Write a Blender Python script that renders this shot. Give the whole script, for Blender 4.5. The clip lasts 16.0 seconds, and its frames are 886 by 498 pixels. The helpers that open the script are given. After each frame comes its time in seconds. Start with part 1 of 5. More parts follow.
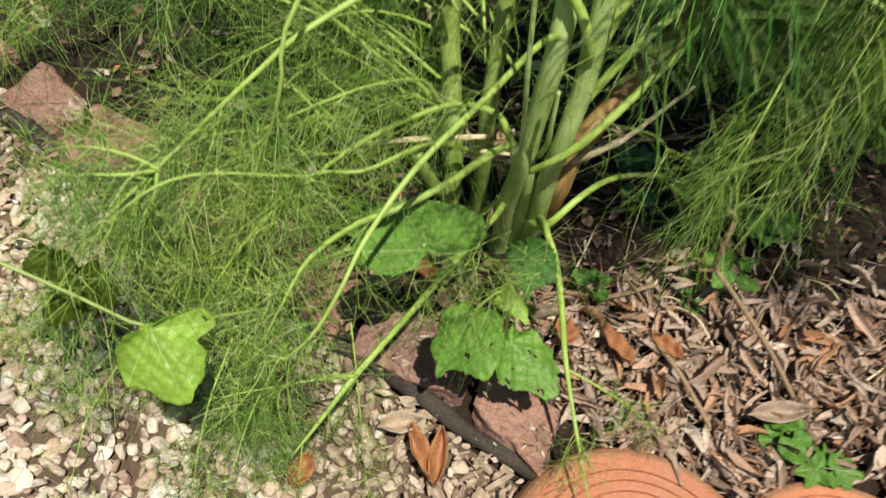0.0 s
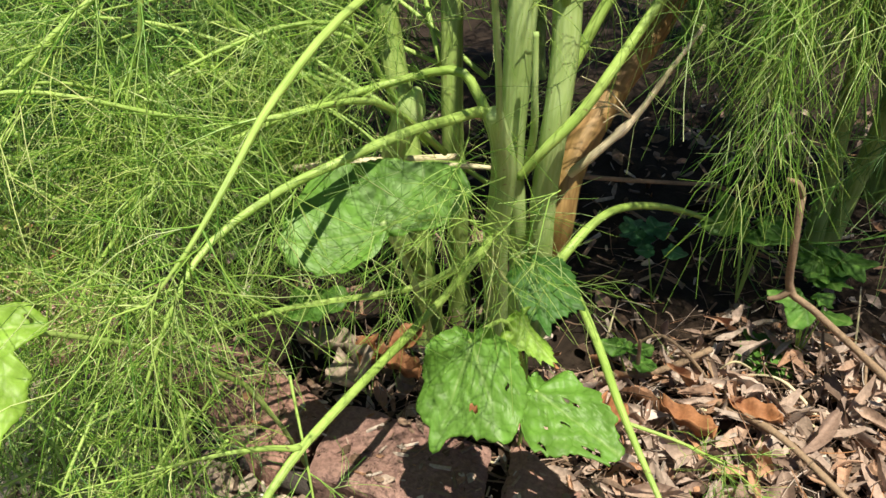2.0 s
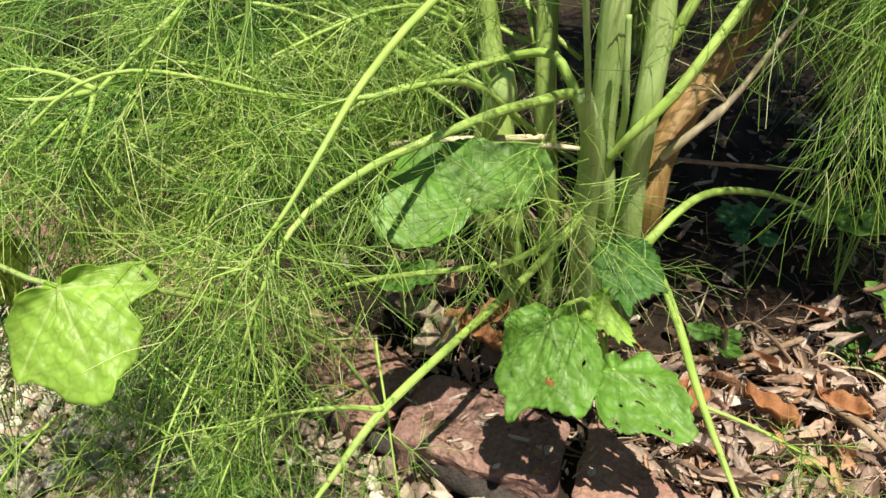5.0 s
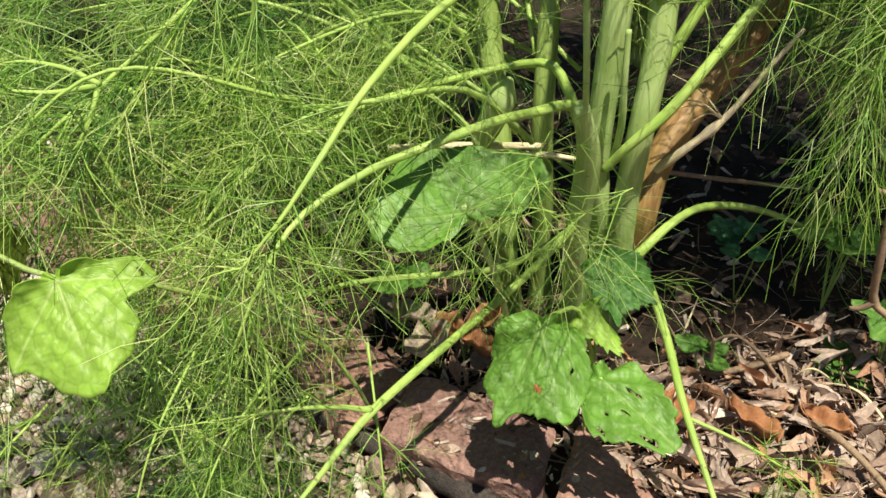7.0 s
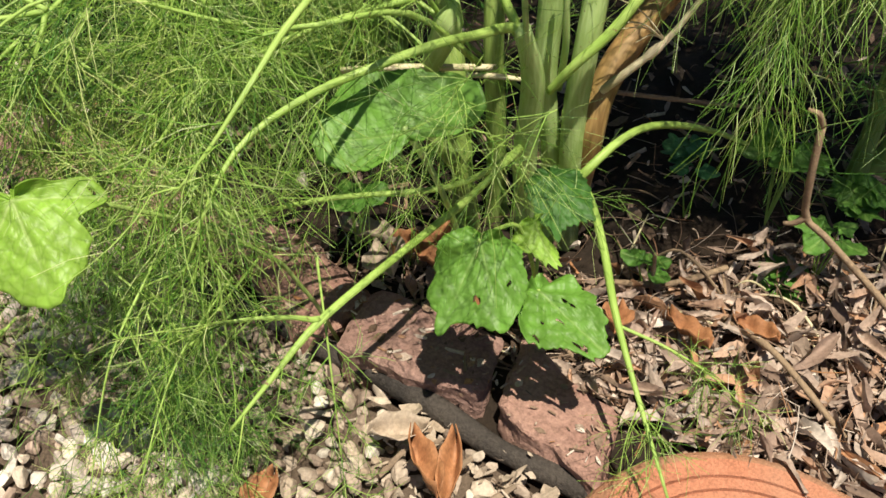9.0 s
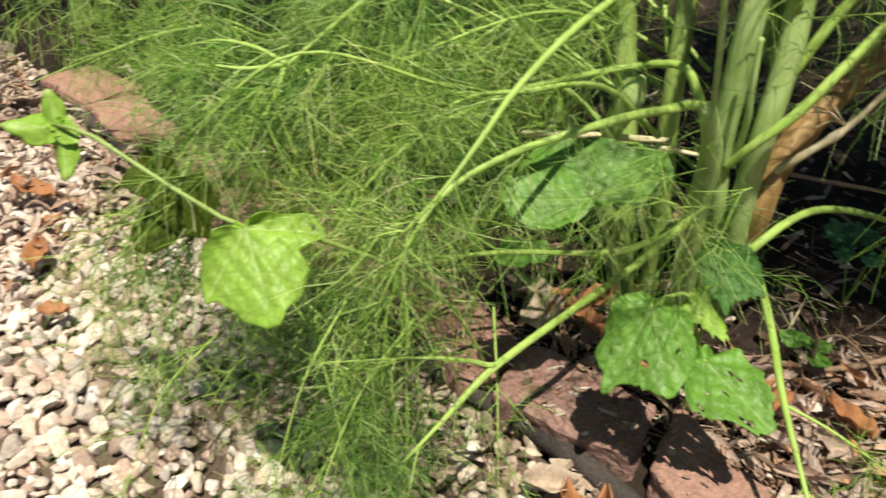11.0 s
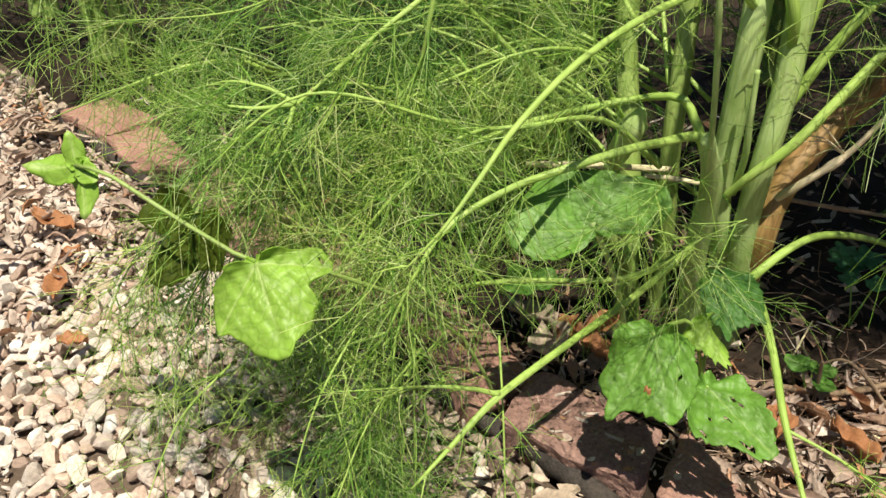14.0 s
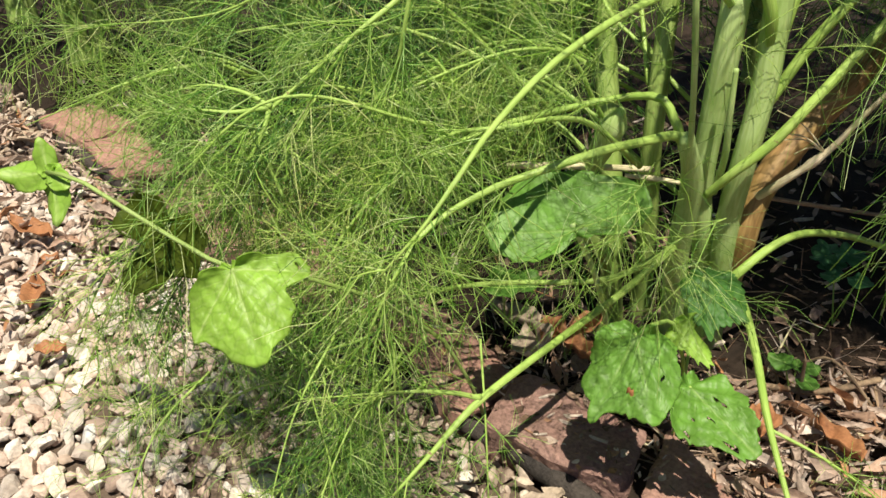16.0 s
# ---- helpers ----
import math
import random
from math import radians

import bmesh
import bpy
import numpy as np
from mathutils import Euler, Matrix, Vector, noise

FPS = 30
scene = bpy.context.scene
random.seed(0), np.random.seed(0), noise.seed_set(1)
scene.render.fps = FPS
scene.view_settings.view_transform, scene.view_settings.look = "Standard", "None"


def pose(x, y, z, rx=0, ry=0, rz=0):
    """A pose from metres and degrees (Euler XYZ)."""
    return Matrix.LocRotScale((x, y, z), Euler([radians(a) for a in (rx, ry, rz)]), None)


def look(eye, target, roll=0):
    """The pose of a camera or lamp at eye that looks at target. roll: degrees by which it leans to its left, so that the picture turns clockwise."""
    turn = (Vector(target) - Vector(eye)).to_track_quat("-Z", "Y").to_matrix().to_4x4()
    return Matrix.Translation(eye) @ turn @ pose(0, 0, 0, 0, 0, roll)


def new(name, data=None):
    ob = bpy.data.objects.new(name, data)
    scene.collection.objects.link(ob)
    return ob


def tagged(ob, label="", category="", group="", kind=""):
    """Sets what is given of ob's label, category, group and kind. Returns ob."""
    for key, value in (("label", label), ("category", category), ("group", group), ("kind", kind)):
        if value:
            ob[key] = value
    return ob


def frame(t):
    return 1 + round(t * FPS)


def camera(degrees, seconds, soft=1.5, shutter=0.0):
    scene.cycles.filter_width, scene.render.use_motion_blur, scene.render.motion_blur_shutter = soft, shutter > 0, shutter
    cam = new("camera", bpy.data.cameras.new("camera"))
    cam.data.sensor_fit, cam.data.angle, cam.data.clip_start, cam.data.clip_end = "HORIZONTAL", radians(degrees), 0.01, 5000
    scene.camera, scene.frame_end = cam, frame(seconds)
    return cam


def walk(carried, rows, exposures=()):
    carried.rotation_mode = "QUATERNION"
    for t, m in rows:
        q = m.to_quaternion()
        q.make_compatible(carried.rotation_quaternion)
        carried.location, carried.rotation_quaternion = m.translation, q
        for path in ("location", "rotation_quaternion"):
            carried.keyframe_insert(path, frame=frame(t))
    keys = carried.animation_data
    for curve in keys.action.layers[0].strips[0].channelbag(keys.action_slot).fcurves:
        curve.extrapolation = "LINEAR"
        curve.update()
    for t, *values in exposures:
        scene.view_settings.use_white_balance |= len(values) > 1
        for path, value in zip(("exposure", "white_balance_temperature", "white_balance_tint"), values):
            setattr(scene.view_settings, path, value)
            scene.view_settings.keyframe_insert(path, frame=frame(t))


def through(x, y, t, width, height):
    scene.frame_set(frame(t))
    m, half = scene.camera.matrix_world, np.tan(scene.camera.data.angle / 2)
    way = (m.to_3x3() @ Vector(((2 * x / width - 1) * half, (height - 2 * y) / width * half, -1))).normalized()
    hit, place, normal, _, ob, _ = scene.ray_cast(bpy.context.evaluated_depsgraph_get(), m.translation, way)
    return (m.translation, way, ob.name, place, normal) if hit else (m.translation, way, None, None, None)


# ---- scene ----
cam = camera(56.4, 16.0, 1.5, 0.5)
PATH = [
    (0, (0.076, -0.046, 0.837), (0.216, 1.145, -0.764), 10.1),
    (0.5, (0.075, -0.076, 0.692), (0.197, 1.285, -0.769), 6.6),
    (1, (0.088, -0.073, 0.563), (0.223, 1.509, -0.653), 3.5),
    (1.5, (0.091, -0.043, 0.492), (0.256, 1.656, -0.550), 0.5),
    (2, (0.103, -0.042, 0.498), (0.274, 1.66, -0.538), 1.0),
    (2.5, (0.105, -0.046, 0.485), (0.183, 1.62, -0.618), -0.7),
    (3, (0.126, -0.047, 0.499), (0.114, 1.609, -0.622), -1.7),
    (3.5, (0.109, -0.056, 0.482), (0.088, 1.594, -0.648), -0.4),
    (4, (0.125, -0.058, 0.498), (0.1, 1.61, -0.606), -0.8),
    (4.5, (0.109, -0.056, 0.506), (0.05, 1.627, -0.573), -1.0),
    (4.7, (0.116, -0.058, 0.507), (0.034, 1.622, -0.576), -1.6),
    (7, (0.115, -0.064, 0.515), (0.05, 1.616, -0.568), 1.0),
    (7.5, (0.113, -0.077, 0.516), (0.039, 1.581, -0.6), 0.8),
    (8, (0.132, -0.09, 0.515), (0.07, 1.483, -0.717), 1.0),
    (8.2, (0.145, -0.087, 0.517), (0.111, 1.467, -0.741), 1.2),
    (10.3, (0.149, -0.094, 0.547), (0.093, 1.537, -0.608), 1.7),
    (10.5, (0.143, -0.097, 0.543), (0.022, 1.541, -0.599), 1.4),
    (11, (0.101, -0.12, 0.547), (-0.204, 1.501, -0.584), 1.1),
    (11.5, (0.094, -0.132, 0.562), (-0.287, 1.477, -0.563), 1.0),
    (12, (0.093, -0.137, 0.563), (-0.308, 1.477, -0.548), 0.7),
    (12.5, (0.104, -0.136, 0.562), (-0.286, 1.486, -0.542), 0.4),
    (13, (0.11, -0.129, 0.562), (-0.263, 1.505, -0.53), -0.3),
    (13.5, (0.11, -0.128, 0.565), (-0.25, 1.51, -0.524), -0.4),
    (14, (0.11, -0.128, 0.563), (-0.238, 1.512, -0.527), -0.2),
    (14.5, (0.109, -0.129, 0.562), (-0.23, 1.515, -0.526), -0.1),
    (15, (0.108, -0.129, 0.566), (-0.231, 1.522, -0.511), -0.1),
    (15.5, (0.114, -0.125, 0.563), (-0.217, 1.531, -0.509), -0.4),
    (16, (0.115, -0.122, 0.56), (-0.205, 1.528, -0.525), -0.4),
]
walk(cam, [(t, look(eye, target, roll)) for t, eye, target, roll in PATH], [(0.0, 0.32), (1.0, 0.38), (2.0, 0.70), (4.5, 0.74), (7.0, 0.68), (8.0, 0.54), (11.0, 0.55), (16.0, 0.55)])

# ---------------------------------------------------------------- light
SUN_TO = Vector((0.09, -0.31, 0.94)).normalized()
world = bpy.data.worlds.new("sky")
scene.world = world
world.use_nodes = True
wn = world.node_tree
for n in list(wn.nodes):
    wn.nodes.remove(n)
w_sky = wn.nodes.new("ShaderNodeTexSky")
w_sky.sky_type, w_sky.sun_disc = "NISHITA", False
w_sky.sun_elevation = math.asin(SUN_TO.z)
w_sky.sun_rotation = math.atan2(SUN_TO.x, SUN_TO.y)
w_bg = wn.nodes.new("ShaderNodeBackground")
w_bg.inputs[1].default_value = 0.042
w_out = wn.nodes.new("ShaderNodeOutputWorld")
wn.links.new(w_sky.outputs[0], w_bg.inputs[0])
wn.links.new(w_bg.outputs[0], w_out.inputs[0])
sun_data = bpy.data.lights.new("sun", "SUN")
sun_data.energy, sun_data.angle, sun_data.color = 5.0, radians(0.55), (1.0, 0.92, 0.74)
sun = new("sun", sun_data)
sun.matrix_world = look(tuple(SUN_TO * 6), (0, 0, 0))

# ---------------------------------------------------------------- materials


def material(name):
    m = bpy.data.materials.new(name)
    m.use_nodes = True
    nt = m.node_tree
    for n in list(nt.nodes):
        nt.nodes.remove(n)
    out = nt.nodes.new("ShaderNodeOutputMaterial")
    bs = nt.nodes.new("ShaderNodeBsdfPrincipled")
    nt.links.new(bs.outputs[0], out.inputs[0])
    return m, nt, bs, out


def node(nt, kind, **sockets):
    n = nt.nodes.new(kind)
    for k, v in sockets.items():
        n.inputs[k].default_value = v
    return n


def ramp(nt, source, stops):
    r = nt.nodes.new("ShaderNodeValToRGB")
    while len(r.color_ramp.elements) < len(stops):
        r.color_ramp.elements.new(0.5)
    for e, (p, c) in zip(r.color_ramp.elements, stops):
        e.position, e.color = p, (*c, 1)
    nt.links.new(source, r.inputs[0])
    return r


def mix(nt, fac, a, b, mode="MIX"):
    m = nt.nodes.new("ShaderNodeMix")
    m.data_type, m.blend_type = "RGBA", mode
    for sock, v in ((m.inputs[0], fac), (m.inputs[6], a), (m.inputs[7], b)):
        if isinstance(v, bpy.types.NodeSocket):
            nt.links.new(v, sock)
        else:
            sock.default_value = (*v, 1) if isinstance(v, tuple) else v
    return m.outputs[2]


def bumped(nt, bs, height, strength, distance):
    b = node(nt, "ShaderNodeBump", Strength=strength, Distance=distance)
    nt.links.new(height, b.inputs["Height"])
    nt.links.new(b.outputs[0], bs.inputs["Normal"])


def noise_tex(nt, scale, detail=4.0, rough=0.6, coords="Object"):
    tc = nt.nodes.new("ShaderNodeTexCoord")
    n = node(nt, "ShaderNodeTexNoise", Scale=scale, Detail=detail, Roughness=rough)
    nt.links.new(tc.outputs[coords], n.inputs["Vector"])
    return n


def see_through(nt, bs, out, colour, amount):
    """Adds light that comes through thin plant tissue."""
    tr = nt.nodes.new("ShaderNodeBsdfTranslucent")
    nt.links.new(colour, tr.inputs[0])
    ms = nt.nodes.new("ShaderNodeMixShader")
    ms.inputs[0].default_value = amount
    nt.links.new(bs.outputs[0], ms.inputs[1])
    nt.links.new(tr.outputs[0], ms.inputs[2])
    nt.links.new(ms.outputs[0], out.inputs[0])


def island_material(name, stops, rough, scale, bump, dist, dirt=(0.1, 0.08, 0.06), dirt_amount=0.35, through=0.0):
    """Loose pieces: a colour for each piece, fine grain and stains on it."""
    m, nt, bs, out = material(name)
    geo = nt.nodes.new("ShaderNodeNewGeometry")
    base = ramp(nt, geo.outputs["Random Per Island"], stops)
    n1 = noise_tex(nt, scale)
    n2 = noise_tex(nt, scale * 5, 3)
    stain = ramp(nt, n1.outputs[0], [(0.45, (0, 0, 0)), (0.75, (1, 1, 1))])
    mul = nt.nodes.new("ShaderNodeMath")
    mul.operation = "MULTIPLY"
    mul.inputs[1].default_value = dirt_amount
    nt.links.new(stain.outputs[0], mul.inputs[0])
    c1 = mix(nt, mul.outputs[0], base.outputs[0], dirt)
    speck = ramp(nt, n2.outputs[0], [(0.3, (0.72, 0.72, 0.72)), (0.7, (1.12, 1.12, 1.12))])
    c2 = mix(nt, 1.0, c1, speck.outputs[0], "MULTIPLY")
    nt.links.new(c2, bs.inputs["Base Color"])
    bs.inputs["Roughness"].default_value = rough
    bs.inputs["Specular IOR Level"].default_value = 0.3
    bumped(nt, bs, n2.outputs[0], bump, dist)
    if through:
        see_through(nt, bs, out, c2, through)
    return m


def stalk_material(name, pale, deep, through=0.12, rough=0.42):
    """Ribbed fennel stem: stripes along it, pale bloom and small scars."""
    m, nt, bs, out = material(name)
    uv = nt.nodes.new("ShaderNodeUVMap")
    uv.uv_map = "UVMap"
    mp = nt.nodes.new("ShaderNodeMapping")
    mp.inputs["Scale"].default_value = (26.0, 5.0, 1.0)
    nt.links.new(uv.outputs[0], mp.inputs[0])
    stripe = node(nt, "ShaderNodeTexNoise", Scale=1.0, Detail=3.0, Roughness=0.5)
    nt.links.new(mp.outputs[0], stripe.inputs["Vector"])
    big = noise_tex(nt, 22, 3)
    spot = noise_tex(nt, 160, 2)
    a = ramp(nt, stripe.outputs[0], [(0.32, deep), (0.66, pale)])
    b = ramp(nt, big.outputs[0], [(0.35, (0.78, 0.84, 0.62)), (0.7, (1.14, 1.12, 1.06))])
    c = mix(nt, 1.0, a.outputs[0], b.outputs[0], "MULTIPLY")
    scar = ramp(nt, spot.outputs[0], [(0.68, (0, 0, 0)), (0.76, (1, 1, 1))])
    c = mix(nt, scar.outputs[0], c, (0.26, 0.19, 0.09))
    nt.links.new(c, bs.inputs["Base Color"])
    bs.inputs["Roughness"].default_value = rough
    bumped(nt, bs, stripe.outputs[0], 0.45, 0.0012)
    see_through(nt, bs, out, c, through)
    return m


def thread_material(name, stops, through=0.35):
    m, nt, bs, out = material(name)
    geo = nt.nodes.new("ShaderNodeNewGeometry")
    a = ramp(nt, geo.outputs["Random Per Island"], stops)
    big = noise_tex(nt, 9, 2)
    b = ramp(nt, big.outputs[0], [(0.3, (0.72, 0.85, 0.75)), (0.7, (1.2, 1.08, 0.95))])
    c = mix(nt, 1.0, a.outputs[0], b.outputs[0], "MULTIPLY")
    nt.links.new(c, bs.inputs["Base Color"])
    bs.inputs["Roughness"].default_value = 0.30
    see_through(nt, bs, out, c, through)
    return m


def leaf_material(name, blade, pale, through=0.45, rough=0.52):
    """A soft broad leaf: paler veins from the 'vein' attribute, puckered tissue between them, brown pin marks."""
    m, nt, bs, out = material(name)
    at = nt.nodes.new("ShaderNodeAttribute")
    at.attribute_name = "vein"
    n1 = noise_tex(nt, 45, 4)
    n2 = noise_tex(nt, 260, 3)
    blotch = ramp(nt, n1.outputs[0], [(0.3, tuple(v * 0.72 for v in blade)), (0.72, tuple(v * 1.22 for v in blade))])
    spots = ramp(nt, n2.outputs[0], [(0.70, (0, 0, 0)), (0.76, (1, 1, 1))])
    soft = nt.nodes.new("ShaderNodeMath")
    soft.operation = "MULTIPLY"
    soft.inputs[1].default_value = 0.6
    nt.links.new(at.outputs["Fac"], soft.inputs[0])
    c = mix(nt, soft.outputs[0], blotch.outputs[0], pale)
    tc = nt.nodes.new("ShaderNodeTexCoord")
    warp = noise_tex(nt, 60, 2)
    off = nt.nodes.new("ShaderNodeVectorMath")
    off.operation = "MULTIPLY_ADD"
    off.inputs[1].default_value = (0.006, 0.006, 0.006)
    nt.links.new(warp.outputs["Color"], off.inputs[0])
    nt.links.new(tc.outputs["Object"], off.inputs[2])
    vor = nt.nodes.new("ShaderNodeTexVoronoi")
    vor.feature = "DISTANCE_TO_EDGE"
    vor.inputs["Scale"].default_value = 120
    nt.links.new(off.outputs[0], vor.inputs["Vector"])
    net = ramp(nt, vor.outputs["Distance"], [(0.0, (0.80, 0.84, 0.72)), (0.14, (1.0, 1.0, 1.0))])
    c = mix(nt, 1.0, c, net.outputs[0], "MULTIPLY")
    c = mix(nt, spots.outputs[0], c, tuple(v * 0.5 + 0.03 for v in blade))
    nt.links.new(c, bs.inputs["Base Color"])
    bs.inputs["Roughness"].default_value = rough
    bs.inputs["Specular IOR Level"].default_value = 0.38
    cell = node(nt, "ShaderNodeMath")
    cell.operation = "MULTIPLY_ADD"
    cell.inputs[1].default_value = -0.8
    lump = nt.nodes.new("ShaderNodeMath")
    lump.operation = "ADD"
    nt.links.new(vor.outputs["Distance"], lump.inputs[0])
    nt.links.new(n1.outputs[0], lump.inputs[1])
    nt.links.new(at.outputs["Fac"], cell.inputs[0])
    nt.links.new(lump.outputs[0], cell.inputs[2])
    bumped(nt, bs, cell.outputs[0], 0.40, 0.0016)
    tint = mix(nt, 1.0, c, (1.25, 1.15, 0.5), "MULTIPLY")
    see_through(nt, bs, out, tint, through)
    return m


M_STALK = stalk_material("fennel_stalk", (0.58, 0.74, 0.36), (0.46, 0.62, 0.24), 0.26)
# dimmer stalk green: back stalks carry their shade in it; also the vine stem
M_STALK_DIM = stalk_material("fennel_stalk_dim", (0.36, 0.48, 0.17), (0.25, 0.36, 0.09))
M_RACHIS = stalk_material("fennel_leaf_stalk", (0.50, 0.68, 0.21), (0.36, 0.54, 0.12), 0.24)
M_THREAD = thread_material("fennel_thread", [(0.0, (0.10, 0.26, 0.04)), (0.35, (0.30, 0.53, 0.09)), (0.7, (0.54, 0.74, 0.22)), (1.0, (0.80, 0.89, 0.52))], 0.40)
# dark thread green: shade on back fronds put into colour, mixed-in tone elsewhere
M_THREAD_DARK = thread_material("fennel_thread_dark_shaded", [(0.0, (0.05, 0.16, 0.03)), (0.6, (0.12, 0.29, 0.055)), (1.0, (0.34, 0.50, 0.17))], 0.22)
M_DRY = stalk_material("dry_stalk", (0.40, 0.25, 0.11), (0.25, 0.14, 0.055), 0.03, 0.6)
M_STRAW = stalk_material("bleached_straw", (0.76, 0.68, 0.54), (0.55, 0.45, 0.32), 0.03, 0.6)
M_LEAF = leaf_material("vine_leaf", (0.17, 0.36, 0.055), (0.36, 0.54, 0.17), 0.38, 0.46)
M_LEAF_PALE = leaf_material("vine_leaf_young", (0.33, 0.54, 0.08), (0.56, 0.70, 0.28), 0.42, 0.44)
# olive leaf colour darkened for the leaf that hangs in shade
M_LEAF_DARK = leaf_material("vine_leaf_shaded", (0.115, 0.17, 0.014), (0.20, 0.26, 0.03), 0.6, 0.6)
# darker copy of the vine leaf green, with the hanging leaf's shade in it
M_LEAF_SHADE = leaf_material("vine_leaf_in_shade", (0.085, 0.23, 0.045), (0.20, 0.37, 0.11), 0.42)
M_WEED = leaf_material("weed_leaf", (0.13, 0.30, 0.05), (0.30, 0.46, 0.13), 0.4)
M_BLUE = leaf_material("blue_green_leaf", (0.07, 0.22, 0.09), (0.18, 0.35, 0.18), 0.3)
STONE = [(0.0, (0.30, 0.22, 0.18)), (0.14, (0.54, 0.40, 0.33)), (0.30, (0.68, 0.57, 0.50)), (0.48, (0.50, 0.44, 0.40)), (0.64, (0.77, 0.70, 0.64)), (0.80, (0.60, 0.44, 0.36)), (0.90, (0.74, 0.64, 0.53)), (1.0, (0.87, 0.85, 0.82))]
M_GRAVEL = island_material("gravel_stone", STONE, 0.85, 55, 0.5, 0.002, (0.30, 0.22, 0.16), 0.45)
M_LITTER = island_material("leaf_litter", [(0.0, (0.06, 0.04, 0.028)), (0.18, (0.16, 0.10, 0.065)), (0.34, (0.32, 0.22, 0.16)), (0.50, (0.24, 0.17, 0.13)), (0.66, (0.52, 0.41, 0.34)), (0.76, (0.42, 0.20, 0.09)), (0.88, (0.62, 0.51, 0.44)), (1.0, (0.74, 0.65, 0.57))], 0.75, 60, 0.5, 0.001, (0.08, 0.05, 0.03), 0.5, 0.08)
M_SOILED = island_material("soil_stained_stone", [(0.0, (0.24, 0.18, 0.14)), (0.25, (0.42, 0.33, 0.27)), (0.5, (0.55, 0.46, 0.38)), (0.75, (0.48, 0.38, 0.29)), (0.92, (0.64, 0.56, 0.47)), (1.0, (0.76, 0.71, 0.64))], 0.88, 50, 0.5, 0.002, (0.20, 0.14, 0.095), 0.7)
M_MULCH = island_material("dry_leaf_mulch", [(0.0, (0.12, 0.08, 0.06)), (0.15, (0.36, 0.25, 0.20)), (0.32, (0.54, 0.41, 0.34)), (0.45, (0.44, 0.22, 0.11)), (0.55, (0.40, 0.30, 0.25)), (0.75, (0.62, 0.50, 0.43)), (0.88, (0.28, 0.20, 0.16)), (1.0, (0.74, 0.65, 0.58))], 0.7, 60, 0.5, 0.001, (0.14, 0.09, 0.06), 0.45, 0.10)
M_RUST = island_material("rust_leaf", [(0.0, (0.28, 0.12, 0.06)), (0.5, (0.42, 0.19, 0.085)), (1.0, (0.36, 0.19, 0.11))], 0.6, 70, 0.4, 0.001, (0.16, 0.06, 0.03), 0.5, 0.12)
M_GREYLEAF = island_material("weathered_leaf", [(0.0, (0.24, 0.17, 0.12)), (0.4, (0.42, 0.33, 0.25)), (1.0, (0.58, 0.48, 0.39))], 0.8, 60, 0.5, 0.001, (0.16, 0.12, 0.08), 0.5, 0.05)
M_TWIG = island_material("twig_bark", [(0.0, (0.16, 0.10, 0.06)), (0.5, (0.28, 0.19, 0.12)), (1.0, (0.42, 0.33, 0.23))], 0.85, 90, 0.6, 0.001)


def block_material(name, a, b, dark, grain=260.0):
    m, nt, bs, out = material(name)
    n1 = noise_tex(nt, 16, 5)
    n2 = noise_tex(nt, grain, 4, 0.7)
    n3 = noise_tex(nt, 5, 3)
    info = nt.nodes.new("ShaderNodeObjectInfo")
    c = ramp(nt, n1.outputs[0], [(0.3, a), (0.7, b)])
    t = ramp(nt, info.outputs["Random"], [(0.0, (0.82, 0.82, 0.85)), (1.0, (1.12, 1.05, 1.0))])
    c = mix(nt, 1.0, c.outputs[0], t.outputs[0], "MULTIPLY")
    g = ramp(nt, n2.outputs[0], [(0.3, (0.66, 0.66, 0.66)), (0.7, (1.25, 1.25, 1.25))])
    c = mix(nt, 1.0, c, g.outputs[0], "MULTIPLY")
    d = ramp(nt, n3.outputs[0], [(0.5, (0, 0, 0)), (0.72, (0.6, 0.6, 0.6))])
    c = mix(nt, d.outputs[0], c, dark)
    nt.links.new(c, bs.inputs["Base Color"])
    bs.inputs["Roughness"].default_value = 0.9
    bs.inputs["Specular IOR Level"].default_value = 0.2
    bumped(nt, bs, n2.outputs[0], 0.9, 0.003)
    return m


M_PLASTIC = block_material("black_plastic", (0.036, 0.034, 0.034), (0.085, 0.075, 0.068), (0.17, 0.135, 0.105), 300.0)
M_BLOCK = block_material("red_stone", (0.26, 0.15, 0.125), (0.41, 0.265, 0.22), (0.17, 0.115, 0.09))
M_TERRA = block_material("terracotta", (0.60, 0.23, 0.125), (0.70, 0.31, 0.19), (0.52, 0.31, 0.21), 420.0)
M_RIM = block_material("stained_terracotta", (0.42, 0.20, 0.11), (0.54, 0.30, 0.19), (0.30, 0.21, 0.15), 420.0)
M_GRIT = block_material("sandy_grit", (0.11, 0.08, 0.06), (0.19, 0.145, 0.11), (0.08, 0.055, 0.04), 420.0)
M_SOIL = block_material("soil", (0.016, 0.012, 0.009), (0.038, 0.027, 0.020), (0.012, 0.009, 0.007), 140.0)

# ---------------------------------------------------------------- builders
rng = np.random.default_rng(7)


def mesh_of(name, verts, faces, mat, smooth=True, uvs=None):
    me = bpy.data.meshes.new(name)
    me.from_pydata([tuple(v) for v in verts] if not isinstance(verts, np.ndarray) else verts.tolist(), [], faces)
    if uvs is not None:
        layer = me.uv_layers.new(name="UVMap")
        layer.data.foreach_set("uv", np.asarray(uvs, dtype=np.float32).ravel())
    me.materials.append(mat)
    if smooth:
        me.shade_smooth()
    me.update()
    return me


